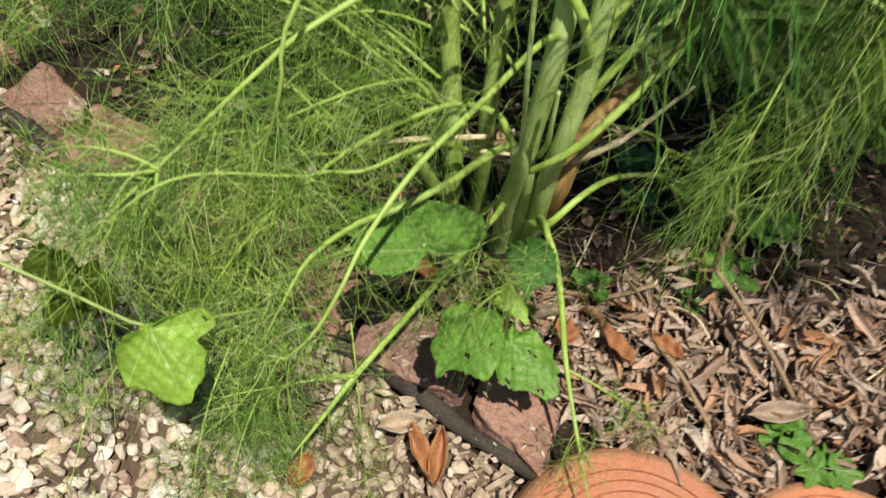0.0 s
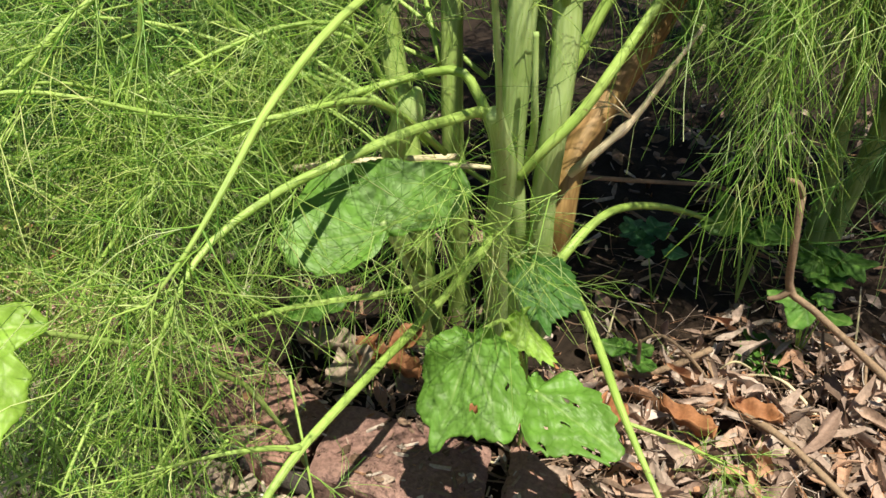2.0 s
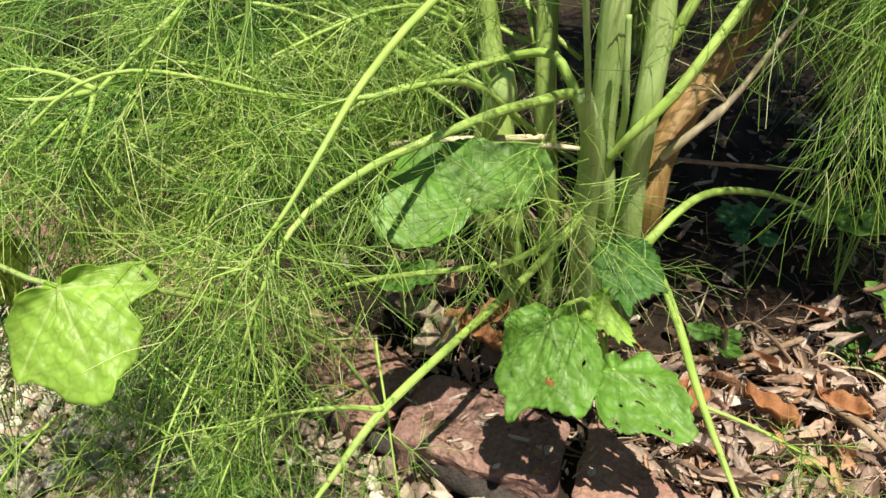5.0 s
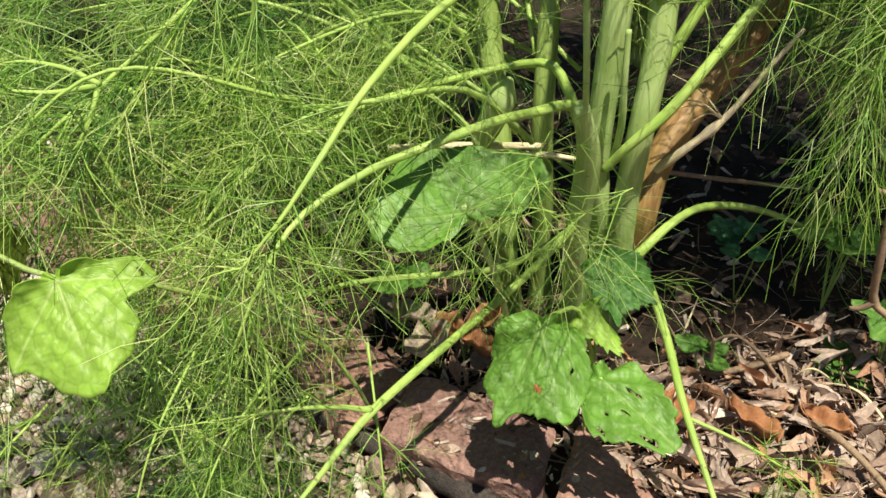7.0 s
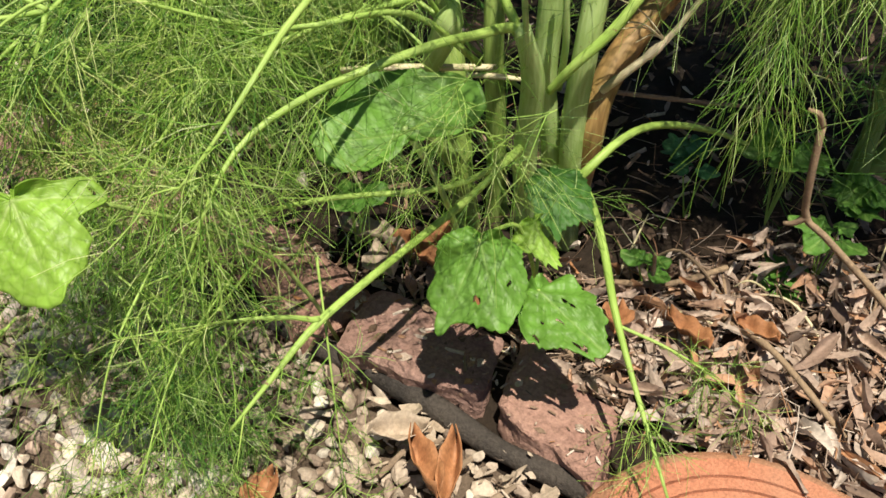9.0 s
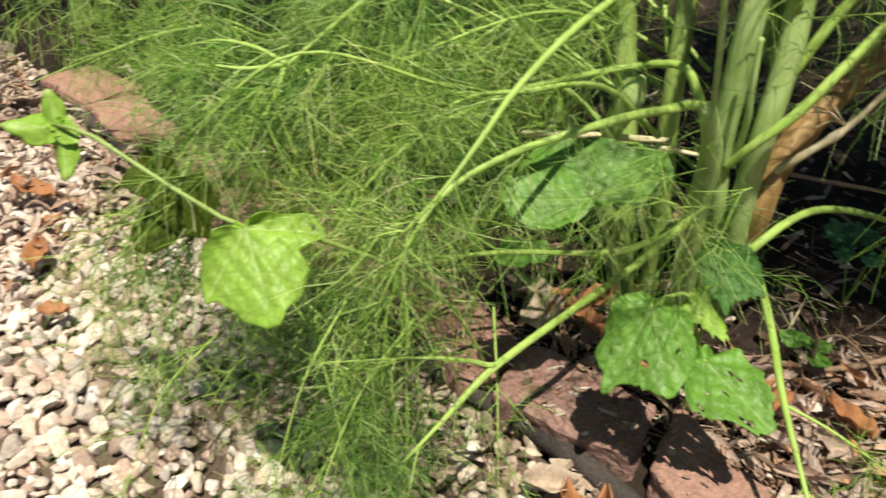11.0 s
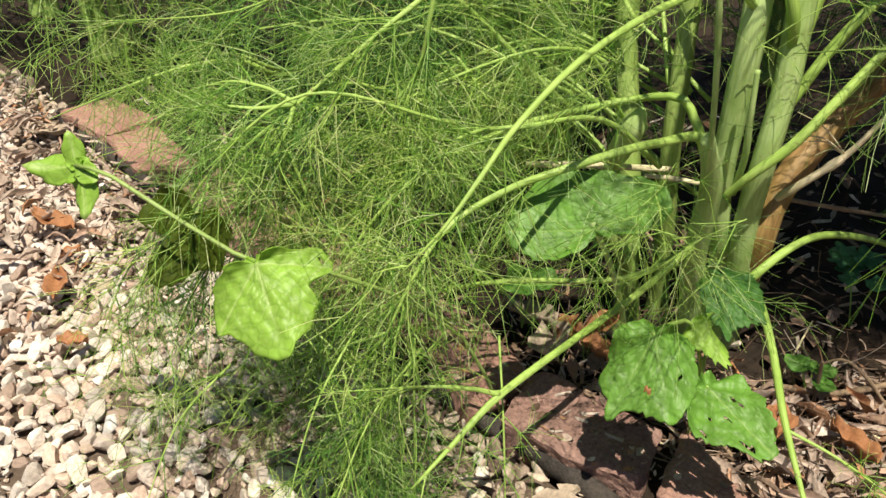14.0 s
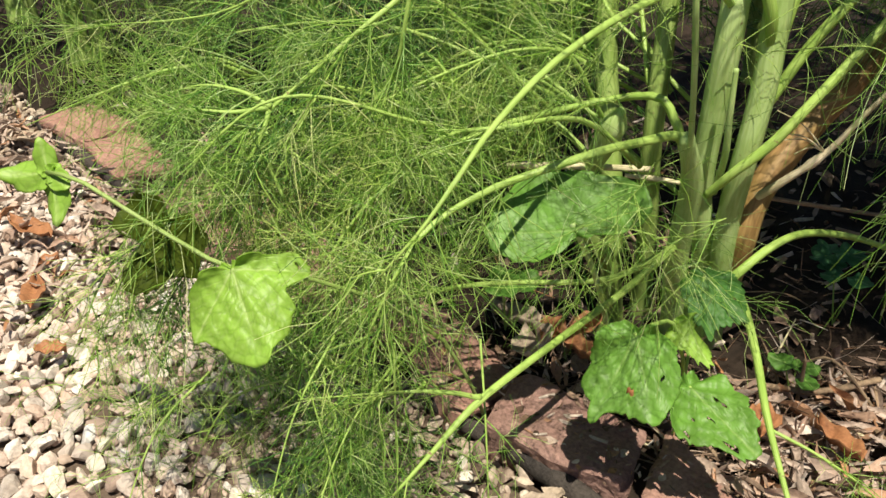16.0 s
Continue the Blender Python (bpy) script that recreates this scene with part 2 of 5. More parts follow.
def thing(name, label, category, at=(0, 0, 0), group="", kind=""):
    ob = new(name)
    ob.location = at
    ob.empty_display_size = 0.02
    return tagged(ob, label, category, group, kind)


def part_of(name, me, parent, label=""):
    """One mesh object under a thing or a part; the mesh is given in world metres."""
    ob = new(name, me)
    ob.parent = parent
    top = parent
    shift = Vector((0, 0, 0))
    while top is not None:
        shift = shift + top.location
        top = top.parent
    ob.location = -shift
    if label:
        ob["label"] = label
    return ob


def spline(ctrl, n):
    """Smooth curve through the control points."""
    c = np.asarray(ctrl, dtype=float)
    if len(c) == 2:
        s = np.linspace(0, 1, n)[:, None]
        return c[0] * (1 - s) + c[1] * s
    p = np.vstack([2 * c[0] - c[1], c, 2 * c[-1] - c[-2]])
    seg = np.linspace(0, len(c) - 1 - 1e-9, n)
    i = seg.astype(int)
    f = (seg - i)[:, None]
    p0, p1, p2, p3 = p[i], p[i + 1], p[i + 2], p[i + 3]
    return 0.5 * (2 * p1 + (p2 - p0) * f + (2 * p0 - 5 * p1 + 4 * p2 - p3) * f**2 + (3 * p1 - p0 - 3 * p2 + p3) * f**3)


def unit(v):
    return v / np.maximum(np.linalg.norm(v, axis=-1, keepdims=True), 1e-9)


def tube(pts, radii, sides=10, ribs=0.0, cap=True, flat=1.0):
    """A swept round or ribbed stem. Gives verts, faces, uvs."""
    pts = np.asarray(pts, float)
    n = len(pts)
    radii = np.broadcast_to(np.asarray(radii, float), (n,))
    tan = unit(np.gradient(pts, axis=0))
    ref = np.array([0.0, 0.0, 1.0]) if abs(tan[0][2]) < 0.8 else np.array([1.0, 0.0, 0.0])
    u = unit(np.cross(tan[0], ref))
    verts, faces, uvs = [], [], []
    length = np.concatenate([[0], np.cumsum(np.linalg.norm(np.diff(pts, axis=0), axis=1))])
    ang = np.linspace(0, 2 * np.pi, sides, endpoint=False)
    rib = 1 + ribs * np.where(np.arange(sides) % 2 == 0, 1.0, -1.0)
    for k in range(n):
        u = unit(u - tan[k] * np.dot(u, tan[k]))
        w = np.cross(tan[k], u)
        verts.append(pts[k] + radii[k] * rib[:, None] * (np.cos(ang)[:, None] * u + flat * np.sin(ang)[:, None] * w))
    for k in range(n - 1):
        for s in range(sides):
            a, b = k * sides + s, k * sides + (s + 1) % sides
            faces.append((a, b, b + sides, a + sides))
            u0, u1 = s / sides, (s + 1) / sides
            uvs += [(u0, length[k] * 8), (u1, length[k] * 8), (u1, length[k + 1] * 8), (u0, length[k + 1] * 8)]
    if cap:
        for ring, base in ((range(sides - 1, -1, -1), 0), (range(sides), (n - 1) * sides)):
            f = tuple(base + s for s in ring)
            faces.append(f)
            uvs += [(0.5, 0.5)] * sides
    return np.vstack(verts), faces, uvs


def tube_mesh(name, ctrl, r, mat, n=24, sides=12, ribs=0.0, bulge=()):
    """r: radii along the curve, evenly spaced. bulge: (place 0..1, amount, width) swellings at nodes."""
    pts = spline(ctrl, n)
    s = np.linspace(0, 1, n)
    rad = np.interp(s, np.linspace(0, 1, len(r)), r)
    for at, amount, width in bulge:
        rad = rad * (1 + amount * np.exp(-((s - at) / width) ** 2))
    v, f, uv = tube(pts, rad, sides, ribs)
    return mesh_of(name, v, f, mat, True, uv)


def hair(P, R, sides=3):
    """Many thin threads at once: P is (N, K, 3), R is (N, K)."""
    N, K, _ = P.shape
    tan = unit(np.gradient(P, axis=1))
    ref = unit(rng.normal(size=(N, 1, 3)))
    u = unit(np.cross(tan, np.broadcast_to(ref, tan.shape)))
    w = np.cross(tan, u)
    ang = np.linspace(0, 2 * np.pi, sides, endpoint=False)
    ring = np.cos(ang)[None, None, :, None] * u[:, :, None, :] + np.sin(ang)[None, None, :, None] * w[:, :, None, :]
    V = (P[:, :, None, :] + R[:, :, None, None] * ring).reshape(-1, 3)
    k, s = np.meshgrid(np.arange(K - 1), np.arange(sides), indexing="ij")
    a = (k * sides + s).ravel()
    b = (k * sides + (s + 1) % sides).ravel()
    quad = np.stack([a, b, b + sides, a + sides], axis=1)
    F = (quad[None] + (np.arange(N) * K * sides)[:, None, None]).reshape(-1, 4)
    return V, F


def hair_mesh(name, batches, mat):
    """Joins batches of threads (P, R) into one mesh."""
    Vs, Fs, off = [], [], 0
    for P, R in batches:
        if len(P) == 0:
            continue
        V, F = hair(P, R)
        Vs.append(V)
        Fs.append(F + off)
        off += len(V)
    V, F = np.vstack(Vs).astype(np.float32), np.vstack(Fs).astype(np.int32)
    me = bpy.data.meshes.new(name)
    me.vertices.add(len(V))
    me.vertices.foreach_set("co", V.ravel())
    me.loops.add(F.size)
    me.loops.foreach_set("vertex_index", F.ravel())
    me.polygons.add(len(F))
    me.polygons.foreach_set("loop_start", np.arange(0, F.size, 4, dtype=np.int32))
    me.update(calc_edges=True)
    me.materials.append(mat)
    me.shade_smooth()
    return me


def sprout(origin, direction, length, K, bend, droop):
    """Curved threads from many origins at once."""
    N = len(origin)
    s = np.linspace(0, 1, K)[None, :, None]
    side = unit(np.cross(direction, unit(rng.normal(size=(N, 3)))))
    L = length[:, None, None]
    P = origin[:, None, :] + L * s * direction[:, None, :] + L * bend[:, None, None] * s**2 * side[:, None, :]
    P[:, :, 2] -= (L * droop * s**2)[:, :, 0]
    return P


def along(P, place):
    """Points and tangents at places 0..1 along curves P (N, K, 3)."""
    K = P.shape[1]
    x = np.clip(place, 0, 0.999) * (K - 1)
    i = x.astype(int)
    f = (x - i)[:, None]
    r = np.arange(len(P))
    a, b = P[r, i], P[r, i + 1]
    return a * (1 - f) + b * f, unit(b - a)


def tilt(tan, angle, roll):
    """Directions at an angle from the tangents, turned by roll round them."""
    ref = np.where(np.abs(tan[:, 2:3]) < 0.9, np.array([[0.0, 0.0, 1.0]]), np.array([[1.0, 0.0, 0.0]]))
    u = unit(np.cross(tan, ref))
    w = np.cross(tan, u)
    return unit(np.cos(angle)[:, None] * tan + np.sin(angle)[:, None] * (np.cos(roll)[:, None] * u + np.sin(roll)[:, None] * w))


def feather(curve, start, count, length, threads, thread_len, thick=0.00042, droop=0.25, tip=0.45):
    """Thread-fine divided foliage along a leaf stalk: side stalks, threads on them and forks on those."""
    n = len(curve)
    C = np.broadcast_to(curve[None], (count, n, 3))
    place = np.sort(rng.uniform(start, 1.0, count))
    o, t = along(C, place)
    order = np.arange(count)
    roll = np.where(order % 2 == 0, 0.0, np.pi) + rng.normal(0, 0.75, count)
    fade = 1 - (1 - tip) * (place - start) / max(1 - start, 1e-3)
    L = length * fade * rng.uniform(0.6, 1.25, count)
    d = tilt(t, rng.uniform(0.55, 1.1, count), roll)
    P1 = sprout(o, d, L, 6, rng.normal(0, 0.25, count), droop)
    R1 = np.linspace(2.3, 0.9, 6)[None] * thick * np.ones((count, 1))
    # threads leave the side stalks in whorls
    rep = np.repeat(np.arange(count), threads)
    pl = np.clip((rng.integers(0, 4, len(rep)) + 0.75 + rng.normal(0, 0.06, len(rep))) / 4, 0.08, 1.0)
    o2, t2 = along(P1[rep], pl)
    d2 = tilt(t2, rng.uniform(0.35, 1.35, len(rep)), rng.uniform(0, 2 * np.pi, len(rep)))
    L2 = thread_len * rng.uniform(0.5, 1.6, len(rep)) * (1.2 - 0.4 * pl)
    P2 = sprout(o2, d2, L2, 5, rng.normal(0, 0.55, len(rep)), droop)
    R2 = np.linspace(1.15, 0.6, 5)[None] * thick * rng.uniform(0.75, 1.25, (len(rep), 1))
    # and fork in threes from one point
    rep3 = np.repeat(np.arange(len(rep)), 3)
    pl3 = np.repeat(rng.uniform(0.25, 0.75, len(rep)), 3)
    o3, t3 = along(P2[rep3], pl3)
    d3 = tilt(t3, rng.uniform(0.4, 1.15, len(rep3)), np.tile([0.0, 2.1, 4.2], len(rep)) + np.repeat(rng.uniform(0, 6.28, len(rep)), 3))
    L3 = thread_len * rng.uniform(0.35, 1.1, len(rep3))
    P3 = sprout(o3, d3, L3, 3, rng.normal(0, 0.42, len(rep3)), droop)
    R3 = np.linspace(0.9, 0.5, 3)[None] * thick * np.ones((len(rep3), 1))
    return [(P1, R1), (P2, R2), (P3, R3)]


def frond(plant, ctrl, r0, r1, start=0.3, count=16, length=0.07, threads=9, thread_len=0.03, mat=None, stalk=None, thick=0.00031, droop=0.2, tip=0.45, label=""):
    """A fennel leaf: its stalk is a part of the plant, its foliage a part of the stalk."""
    curve = spline(ctrl, 30)
    thread_len *= 1.45
    threads = max(2, round(threads * 0.55))
    me = tube_mesh("leaf_stalk", ctrl, (r0, (r0 + r1) / 2, r1, r1 * 0.3), stalk or M_RACHIS, 24, 8, 0.05)
    st = part_of("leaf_stalk", me, plant, label)
    part_of("foliage", hair_mesh("foliage", feather(curve, start, count, length, threads, thread_len, thick, droop, tip), mat or M_THREAD), st)
    return st


def leaf_mesh(name, outline, size, mat, cup=0.12, wave=0.06, fold=0.0, teeth=0.03, veins=5, holes=0, seed=0, rings=26, turn=150, relief=1.0):
    """A broad leaf in its own plane: y to the tip, x across, z its upper side; the stalk joins at the origin. outline: (degrees from the tip, reach)."""
    r = np.random.default_rng(seed)
    deg = np.array([a for a, _ in outline], float)
    reach = np.array([b for _, b in outline], float)
    deg = np.concatenate([deg - 360, deg, deg + 360])
    reach = np.concatenate([reach] * 3)
    th = np.linspace(-180, 180, turn, endpoint=False)
    i = np.clip(np.searchsorted(deg, th, side="right") - 1, 0, len(deg) - 2)
    f = (th - deg[i]) / (deg[i + 1] - deg[i])
    f = f * f * (3 - 2 * f)
    rad = reach[i] * (1 - f) + reach[i + 1] * f
    rad = rad * (1 + teeth * np.abs(np.sin(np.radians(th) * 17 + 2 * np.sin(np.radians(th) * 5))) + r.normal(0, teeth * 0.35, turn))
    tips = [a for k, (a, b) in enumerate(outline) if b >= outline[k - 1][1] and b >= outline[(k + 1) % len(outline)][1]][:veins]
    verts, vein = [(0, 0, 0)], [1.0]
    ph = r.uniform(0, 6.28, 4)
    for k in range(1, rings + 1):
        q = k / rings
        for a, rr in zip(th, rad):
            x, y = q * rr * math.sin(math.radians(a)), q * rr * math.cos(math.radians(a))
            near = 0.0
            lift = 0.0
            for tpa in tips:
                da = math.radians((a - tpa + 180) % 360 - 180)
                off = abs(math.sin(da)) * q * rr if abs(da) < 1.57 else 9
                near = max(near, math.exp(-((off / (0.016 - 0.008 * q)) ** 2)))
                lift += 0.022 * relief * math.exp(-((off / 0.06) ** 2)) * min(1.0, q * 3)
                # side veins leave each main vein in pairs
                if abs(da) < 0.6:
                    along_v = math.cos(da) * q * rr
                    ph2 = (along_v - off * 0.9) * 9.0
                    rib = math.exp(-((abs(ph2 - round(ph2)) / 0.075) ** 2)) * (1 if off < 0.3 else 0.5) * min(1.0, along_v * 6)
                    near = max(near, 0.4 * rib * relief)
                    lift += 0.006 * rib * relief
            z = cup * (q * rr) ** 2 - lift + wave * q * q * (math.sin(math.radians(a) * 3 + ph[0]) + 0.6 * math.sin(math.radians(a) * 7 + ph[1])) - fold * abs(x) + 0.012 * relief * math.sin(x * 31 + ph[2]) * math.sin(y * 27 + ph[3])
            verts.append((x, y, z))
            vein.append(min(1.0, near))
    faces = []
    bad = set()
    for _ in range(holes):
        k0, s0 = int(r.integers(rings // 3, rings - 3)), int(r.integers(0, turn))
        for dk in range(int(r.integers(1, 3))):
            for ds in range(int(r.integers(2, 4))):
                bad.add((k0 + dk, (s0 + ds) % turn))
    for s in range(turn):
        faces.append((0, 1 + (s + 1) % turn, 1 + s))
    for k in range(rings - 1):
        for s in range(turn):
            if (k, s) in bad:
                continue
            a, b = 1 + k * turn + s, 1 + k * turn + (s + 1) % turn
            faces.append((a, b, b + turn, a + turn))
    v = np.array(verts) * size
    # a little body, so that the edge has a thickness
    me = mesh_of(name, v, faces, mat)
    att = me.attributes.new("vein", "FLOAT", "POINT")
    att.data.foreach_set("value", np.array(vein, dtype=np.float32))
    return me


def basis(origin, tip, normal):
    """A pose whose y goes from origin to tip and whose z is nearest to normal."""
    y = (Vector(tip) - Vector(origin)).normalized()
    z = Vector(normal)
    x = y.cross(z).normalized()
    z = x.cross(y)
    return Matrix.Translation(origin) @ Matrix((x, y, z)).transposed().to_4x4()


def blade(parent, me, origin, tip, normal, label="", name="leaf_blade"):
    ob = new(name, me)
    ob.parent = parent
    m = basis(origin, tip, normal)
    ob.matrix_basis = Matrix.Translation(-parent.location) @ m
    sol = ob.modifiers.new("thickness", "SOLIDIFY")
    sol.thickness = 0.0006
    if label:
        ob["label"] = label
    return ob


def stone_shapes(count, flat=0.75):
    """Broken stones: lumpy balls cut by a few flat breaks."""
    made = []
    for k in range(count):
        bm = bmesh.new()
        bmesh.ops.create_icosphere(bm, subdivisions=2, radius=1.0)
        v = np.array([x.co[:] for x in bm.verts])
        f = [[q.index for q in p.verts] for p in bm.faces]
        bm.free()
        v = v * (1 + 0.08 * rng.normal(size=(len(v), 1)) * 0.6)
        for _ in range(11):
            nrm = unit(rng.normal(size=3))
            d = rng.uniform(0.42, 0.8)
            over = np.maximum(v @ nrm - d, 0)
            v = v - over[:, None] * nrm * 0.96
        v = v / np.abs(v).max() * np.array([1.0, rng.uniform(0.5, 0.9), flat * rng.uniform(0.55, 1.0)])
        made.append((v, f))
    return made


def scatter(shapes, places, sizes, flatness=0.35):
    """Joins copies of small shapes, turned at random; returns verts and faces."""
    Vs, Fs, off = [], [], 0
    for (x, y, z), s in zip(places, sizes):
        v, f = shapes[int(rng.integers(len(shapes)))]
        e = Euler((rng.normal(0, flatness), rng.normal(0, flatness), rng.uniform(0, 6.28))).to_matrix()
        w = v @ np.array(e).T * s + np.array([x, y, z])
        Vs.append(w)
        Fs += [tuple(i + off for i in q) for q in f]
        off += len(v)
    return np.vstack(Vs), Fs

# ---------------------------------------------------------------- ground
EDGE = np.array([0.137, 0.347])
RUN = np.array([-0.811, 0.585])
BED = np.array([0.585, 0.811])


def over_edge(x, y):
    """Metres from the edging's gravel side towards the bed."""
    return (x - EDGE[0]) * BED[0] + (y - EDGE[1]) * BED[1]


def ground_z(x, y):
    d = over_edge(x, y)
    s = np.clip((d + 0.01) / 0.07, 0, 1)
    s = s * s * (3 - 2 * s)
    bumps = 0.006 * np.sin(x * 19 + 1.3) * np.sin(y * 23) + 0.004 * np.sin(x * 47 + y * 31) + 0.0025 * np.sin(x * 90 - y * 77)
    return -0.014 + s * 0.026 + s * bumps


core = np.linspace(-1.5, 1.7, 170)
out = np.array([3.0, 6.0, 12.0, 25.0, 60.0])
gx = np.concatenate([-out[::-1], core, out])
gy = np.concatenate([-out[::-1], np.linspace(-1.2, 2.0, 170), out])
GX, GY = np.meshgrid(gx, gy)
GZ = ground_z(GX, GY)
nx, ny = len(gx), len(gy)
idx = np.arange(nx * ny).reshape(ny, nx)
quads = np.stack([idx[:-1, :-1], idx[:-1, 1:], idx[1:, 1:], idx[1:, :-1]], axis=-1).reshape(-1, 4)
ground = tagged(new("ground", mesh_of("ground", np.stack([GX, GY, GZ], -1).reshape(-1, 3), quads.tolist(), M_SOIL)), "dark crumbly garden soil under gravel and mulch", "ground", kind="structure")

# ---------------------------------------------------------------- edging blocks


def block_mesh(length, width, height, seed):
    bm = bmesh.new()
    bmesh.ops.create_cube(bm, size=1.0)
    bmesh.ops.subdivide_edges(bm, edges=bm.edges[:], cuts=16, use_grid_fill=True)
    off = Vector((seed * 3.7, seed * 1.9, seed * 0.7))
    for v in bm.verts:
        c = v.co.copy()
        # soften the corners, then break the faces up
        k = Vector((abs(c.x) * 2, abs(c.y) * 2, abs(c.z) * 2))
        m = sorted(k)
        if m[1] > 0.9:
            c *= 1 - 0.055 * (m[1] - 0.9) / 0.1
        p = Vector((c.x * length, c.y * width, c.z * height))
        n = noise.noise_vector(p * 12 + off) * 0.011 + noise.noise_vector(p * 38 + off) * 0.005 + noise.noise_vector(p * 110 + off) * 0.002
        n.z *= 0.6
        skew = Vector((c.y * 0.030 * math.sin(seed * 5), c.x * 0.030 * math.cos(seed * 3), 0.006 * c.x * math.sin(seed)))
        v.co = p + n + skew
    me = bpy.data.meshes.new("edging_block")
    bm.to_mesh(me)
    bm.free()
    me.materials.append(M_BLOCK)
    return me


def edge_drift(q):
    """How far the row of blocks wanders towards the bed along its run."""
    return np.interp(q, [-0.25, -0.07, 0.055, 0.18, 0.50, 0.85, 1.30], [0.068, 0.058, 0.046, 0.039, 0.026, 0.016, 0.030])


edge_angle = math.degrees(math.atan2(RUN[1], RUN[0]))
BLOCKS = ((-0.072, 0.104, 0.082, 4), (0.052, 0.122, 0.072, 2), (0.182, 0.108, 0.074, -3), (0.305, 0.110, 0.078, 5), (0.420, 0.100, 0.076, -4), (0.535, 0.112, 0.080, 2), (0.655, 0.104, 0.074, 6), (0.842, 0.128, 0.084, -8), (0.985, 0.135, 0.086, 9))
for k, (q, length, width, turn) in enumerate(BLOCKS):
    c = EDGE + RUN * q + BED * float(edge_drift(q))
    ob = new("edging_block", block_mesh(length, width, 0.075, k + 1))
    ob.matrix_world = pose(c[0], c[1], -0.005 + 0.004 * math.sin(k * 1.7), 3 * math.sin(k * 3.1), 2.5 * math.cos(k * 2.2), edge_angle + turn)
    bpy.context.view_layer.update()
    tagged(ob, "worn dusty red stone block edging the gravel", "edging stone", "edging blocks")


strip = [(*(EDGE + RUN * q + BED * (float(edge_drift(q)) - 0.041 + 0.004 * math.sin(q * 17) + 0.002 * math.sin(q * 41))), 0.010 + 0.003 * math.sin(q * 23)) for q in np.linspace(-0.22, 1.1, 24)]
ob = new("lawn_edging", tube_mesh("lawn_edging", strip, (0.0108, 0.0098, 0.0112, 0.0100), M_PLASTIC, 90, 14, 0.0, ((0.12, -0.2, 0.02), (0.2, 0.2, 0.015), (0.31, -0.25, 0.03))))
tagged(ob, "black plastic edging strip along the red blocks", "edging")

# ---------------------------------------------------------------- terracotta discs


def turned(name, prof, mat, centre=None):
    """A mesh turned round z from a profile of (radius, height), a little out of round."""
    seg = 84
    verts, faces = [], []
    for q, (r, z) in enumerate(prof):
        for k in range(seg):
            a = 2 * math.pi * k / seg
            wob = 1 + 0.004 * math.sin(3 * a + r * 8)
            verts.append((r * wob * math.cos(a), r * wob * math.sin(a), z + 0.0012 * math.sin(2 * a)))
    for q in range(len(prof) - 1):
        for k in range(seg):
            a, b = q * seg + k, q * seg + (k + 1) % seg
            faces.append((a, a + seg, b + seg, b))
    if centre is not None:
        verts.append((0, 0, centre))
        faces += [(len(verts) - 1, k, (k + 1) % seg) for k in range(seg)]
    return mesh_of(name, np.array(verts), faces, mat, False)


def saucer(x, y, z, tip, radius, height=0.03):
    """A low upturned saucer: a base with turned grooves inside a rounded soil-stained rim."""
    whole = thing("terracotta_saucer", "upturned orange terracotta saucer with concentric grooves", "saucer", (x, y, z), "terracotta saucers")
    prof, r = [(0.012, height)], 0.016
    while r < radius - 0.016:
        prof += [(r, height), (r + 0.0006, height - 0.0036), (r + 0.0018, height - 0.0036), (r + 0.0024, height)]
        r += 0.0112
    edge = radius - 0.010
    prof += [(edge, height - 0.0004)]
    rim = [(edge, height - 0.0004), (edge + 0.004, height - 0.0014), (radius - 0.001, height - 0.005), (radius + 0.003, height - 0.012), (radius + 0.007, 0.004), (radius + 0.004, 0.0)]
    turn = Matrix.Rotation(radians(tip), 4, "X") @ Matrix.Rotation(radians(tip * 0.5), 4, "Y")
    for name, me, label in (("base", turned("base", prof, M_TERRA, height), ""), ("rim", turned("rim", rim, M_RIM), "soil stained rounded rim")):
        ob = new(name, me)
        ob.parent = whole
        ob.matrix_basis = turn
        if label:
            ob["label"] = label
    return whole


saucer(0.345, 0.178, 0.006, 2.0, 0.132)
saucer(0.560, 0.165, 0.006, -3.0, 0.125)

# ---------------------------------------------------------------- leaf litter and twigs


def litter_shapes():
    made = []
    for k in range(10):
        L, W = 7, 4
        v, f = [], []
        wide = rng.uniform(0.10, 0.36)
        curl, bow = rng.uniform(-1.2, 1.2), rng.uniform(-0.5, 0.5)
        for i in range(L):
            t = i / (L - 1)
            half = wide * math.sin(math.pi * min(0.97, max(0.04, t)) ** 0.85) * rng.uniform(0.85, 1.1)
            for j in range(W):
                q = j / (W - 1) * 2 - 1
                v.append((t - 0.5, q * half, curl * (q * half) ** 2 + bow * (t - 0.5) ** 2 + rng.normal(0, 0.02)))
        for i in range(L - 1):
            for j in range(W - 1):
                a = i * W + j
                f.append((a, a + W, a + W + 1, a + 1))
        made.append((np.array(v), f))
    for k in range(5):
        w, h = rng.uniform(0.03, 0.12), rng.uniform(0.02, 0.05)
        v = np.array([(x, y * (1 - 0.3 * abs(x)), z) for x in (-0.5, 0.0, 0.5) for y, z in ((-w, -h), (w, -h), (w * 0.9, h), (-w * 0.8, h))])
        v = v + rng.normal(0, 0.02, v.shape)
        f = [(0, 3, 2, 1), (8, 9, 10, 11)]
        for s in (0, 4):
            for q in range(4):
                f.append((s + q, s + (q + 1) % 4, s + 4 + (q + 1) % 4, s + 4 + q))
        made.append((v, f))
    return made


LITTER = litter_shapes()


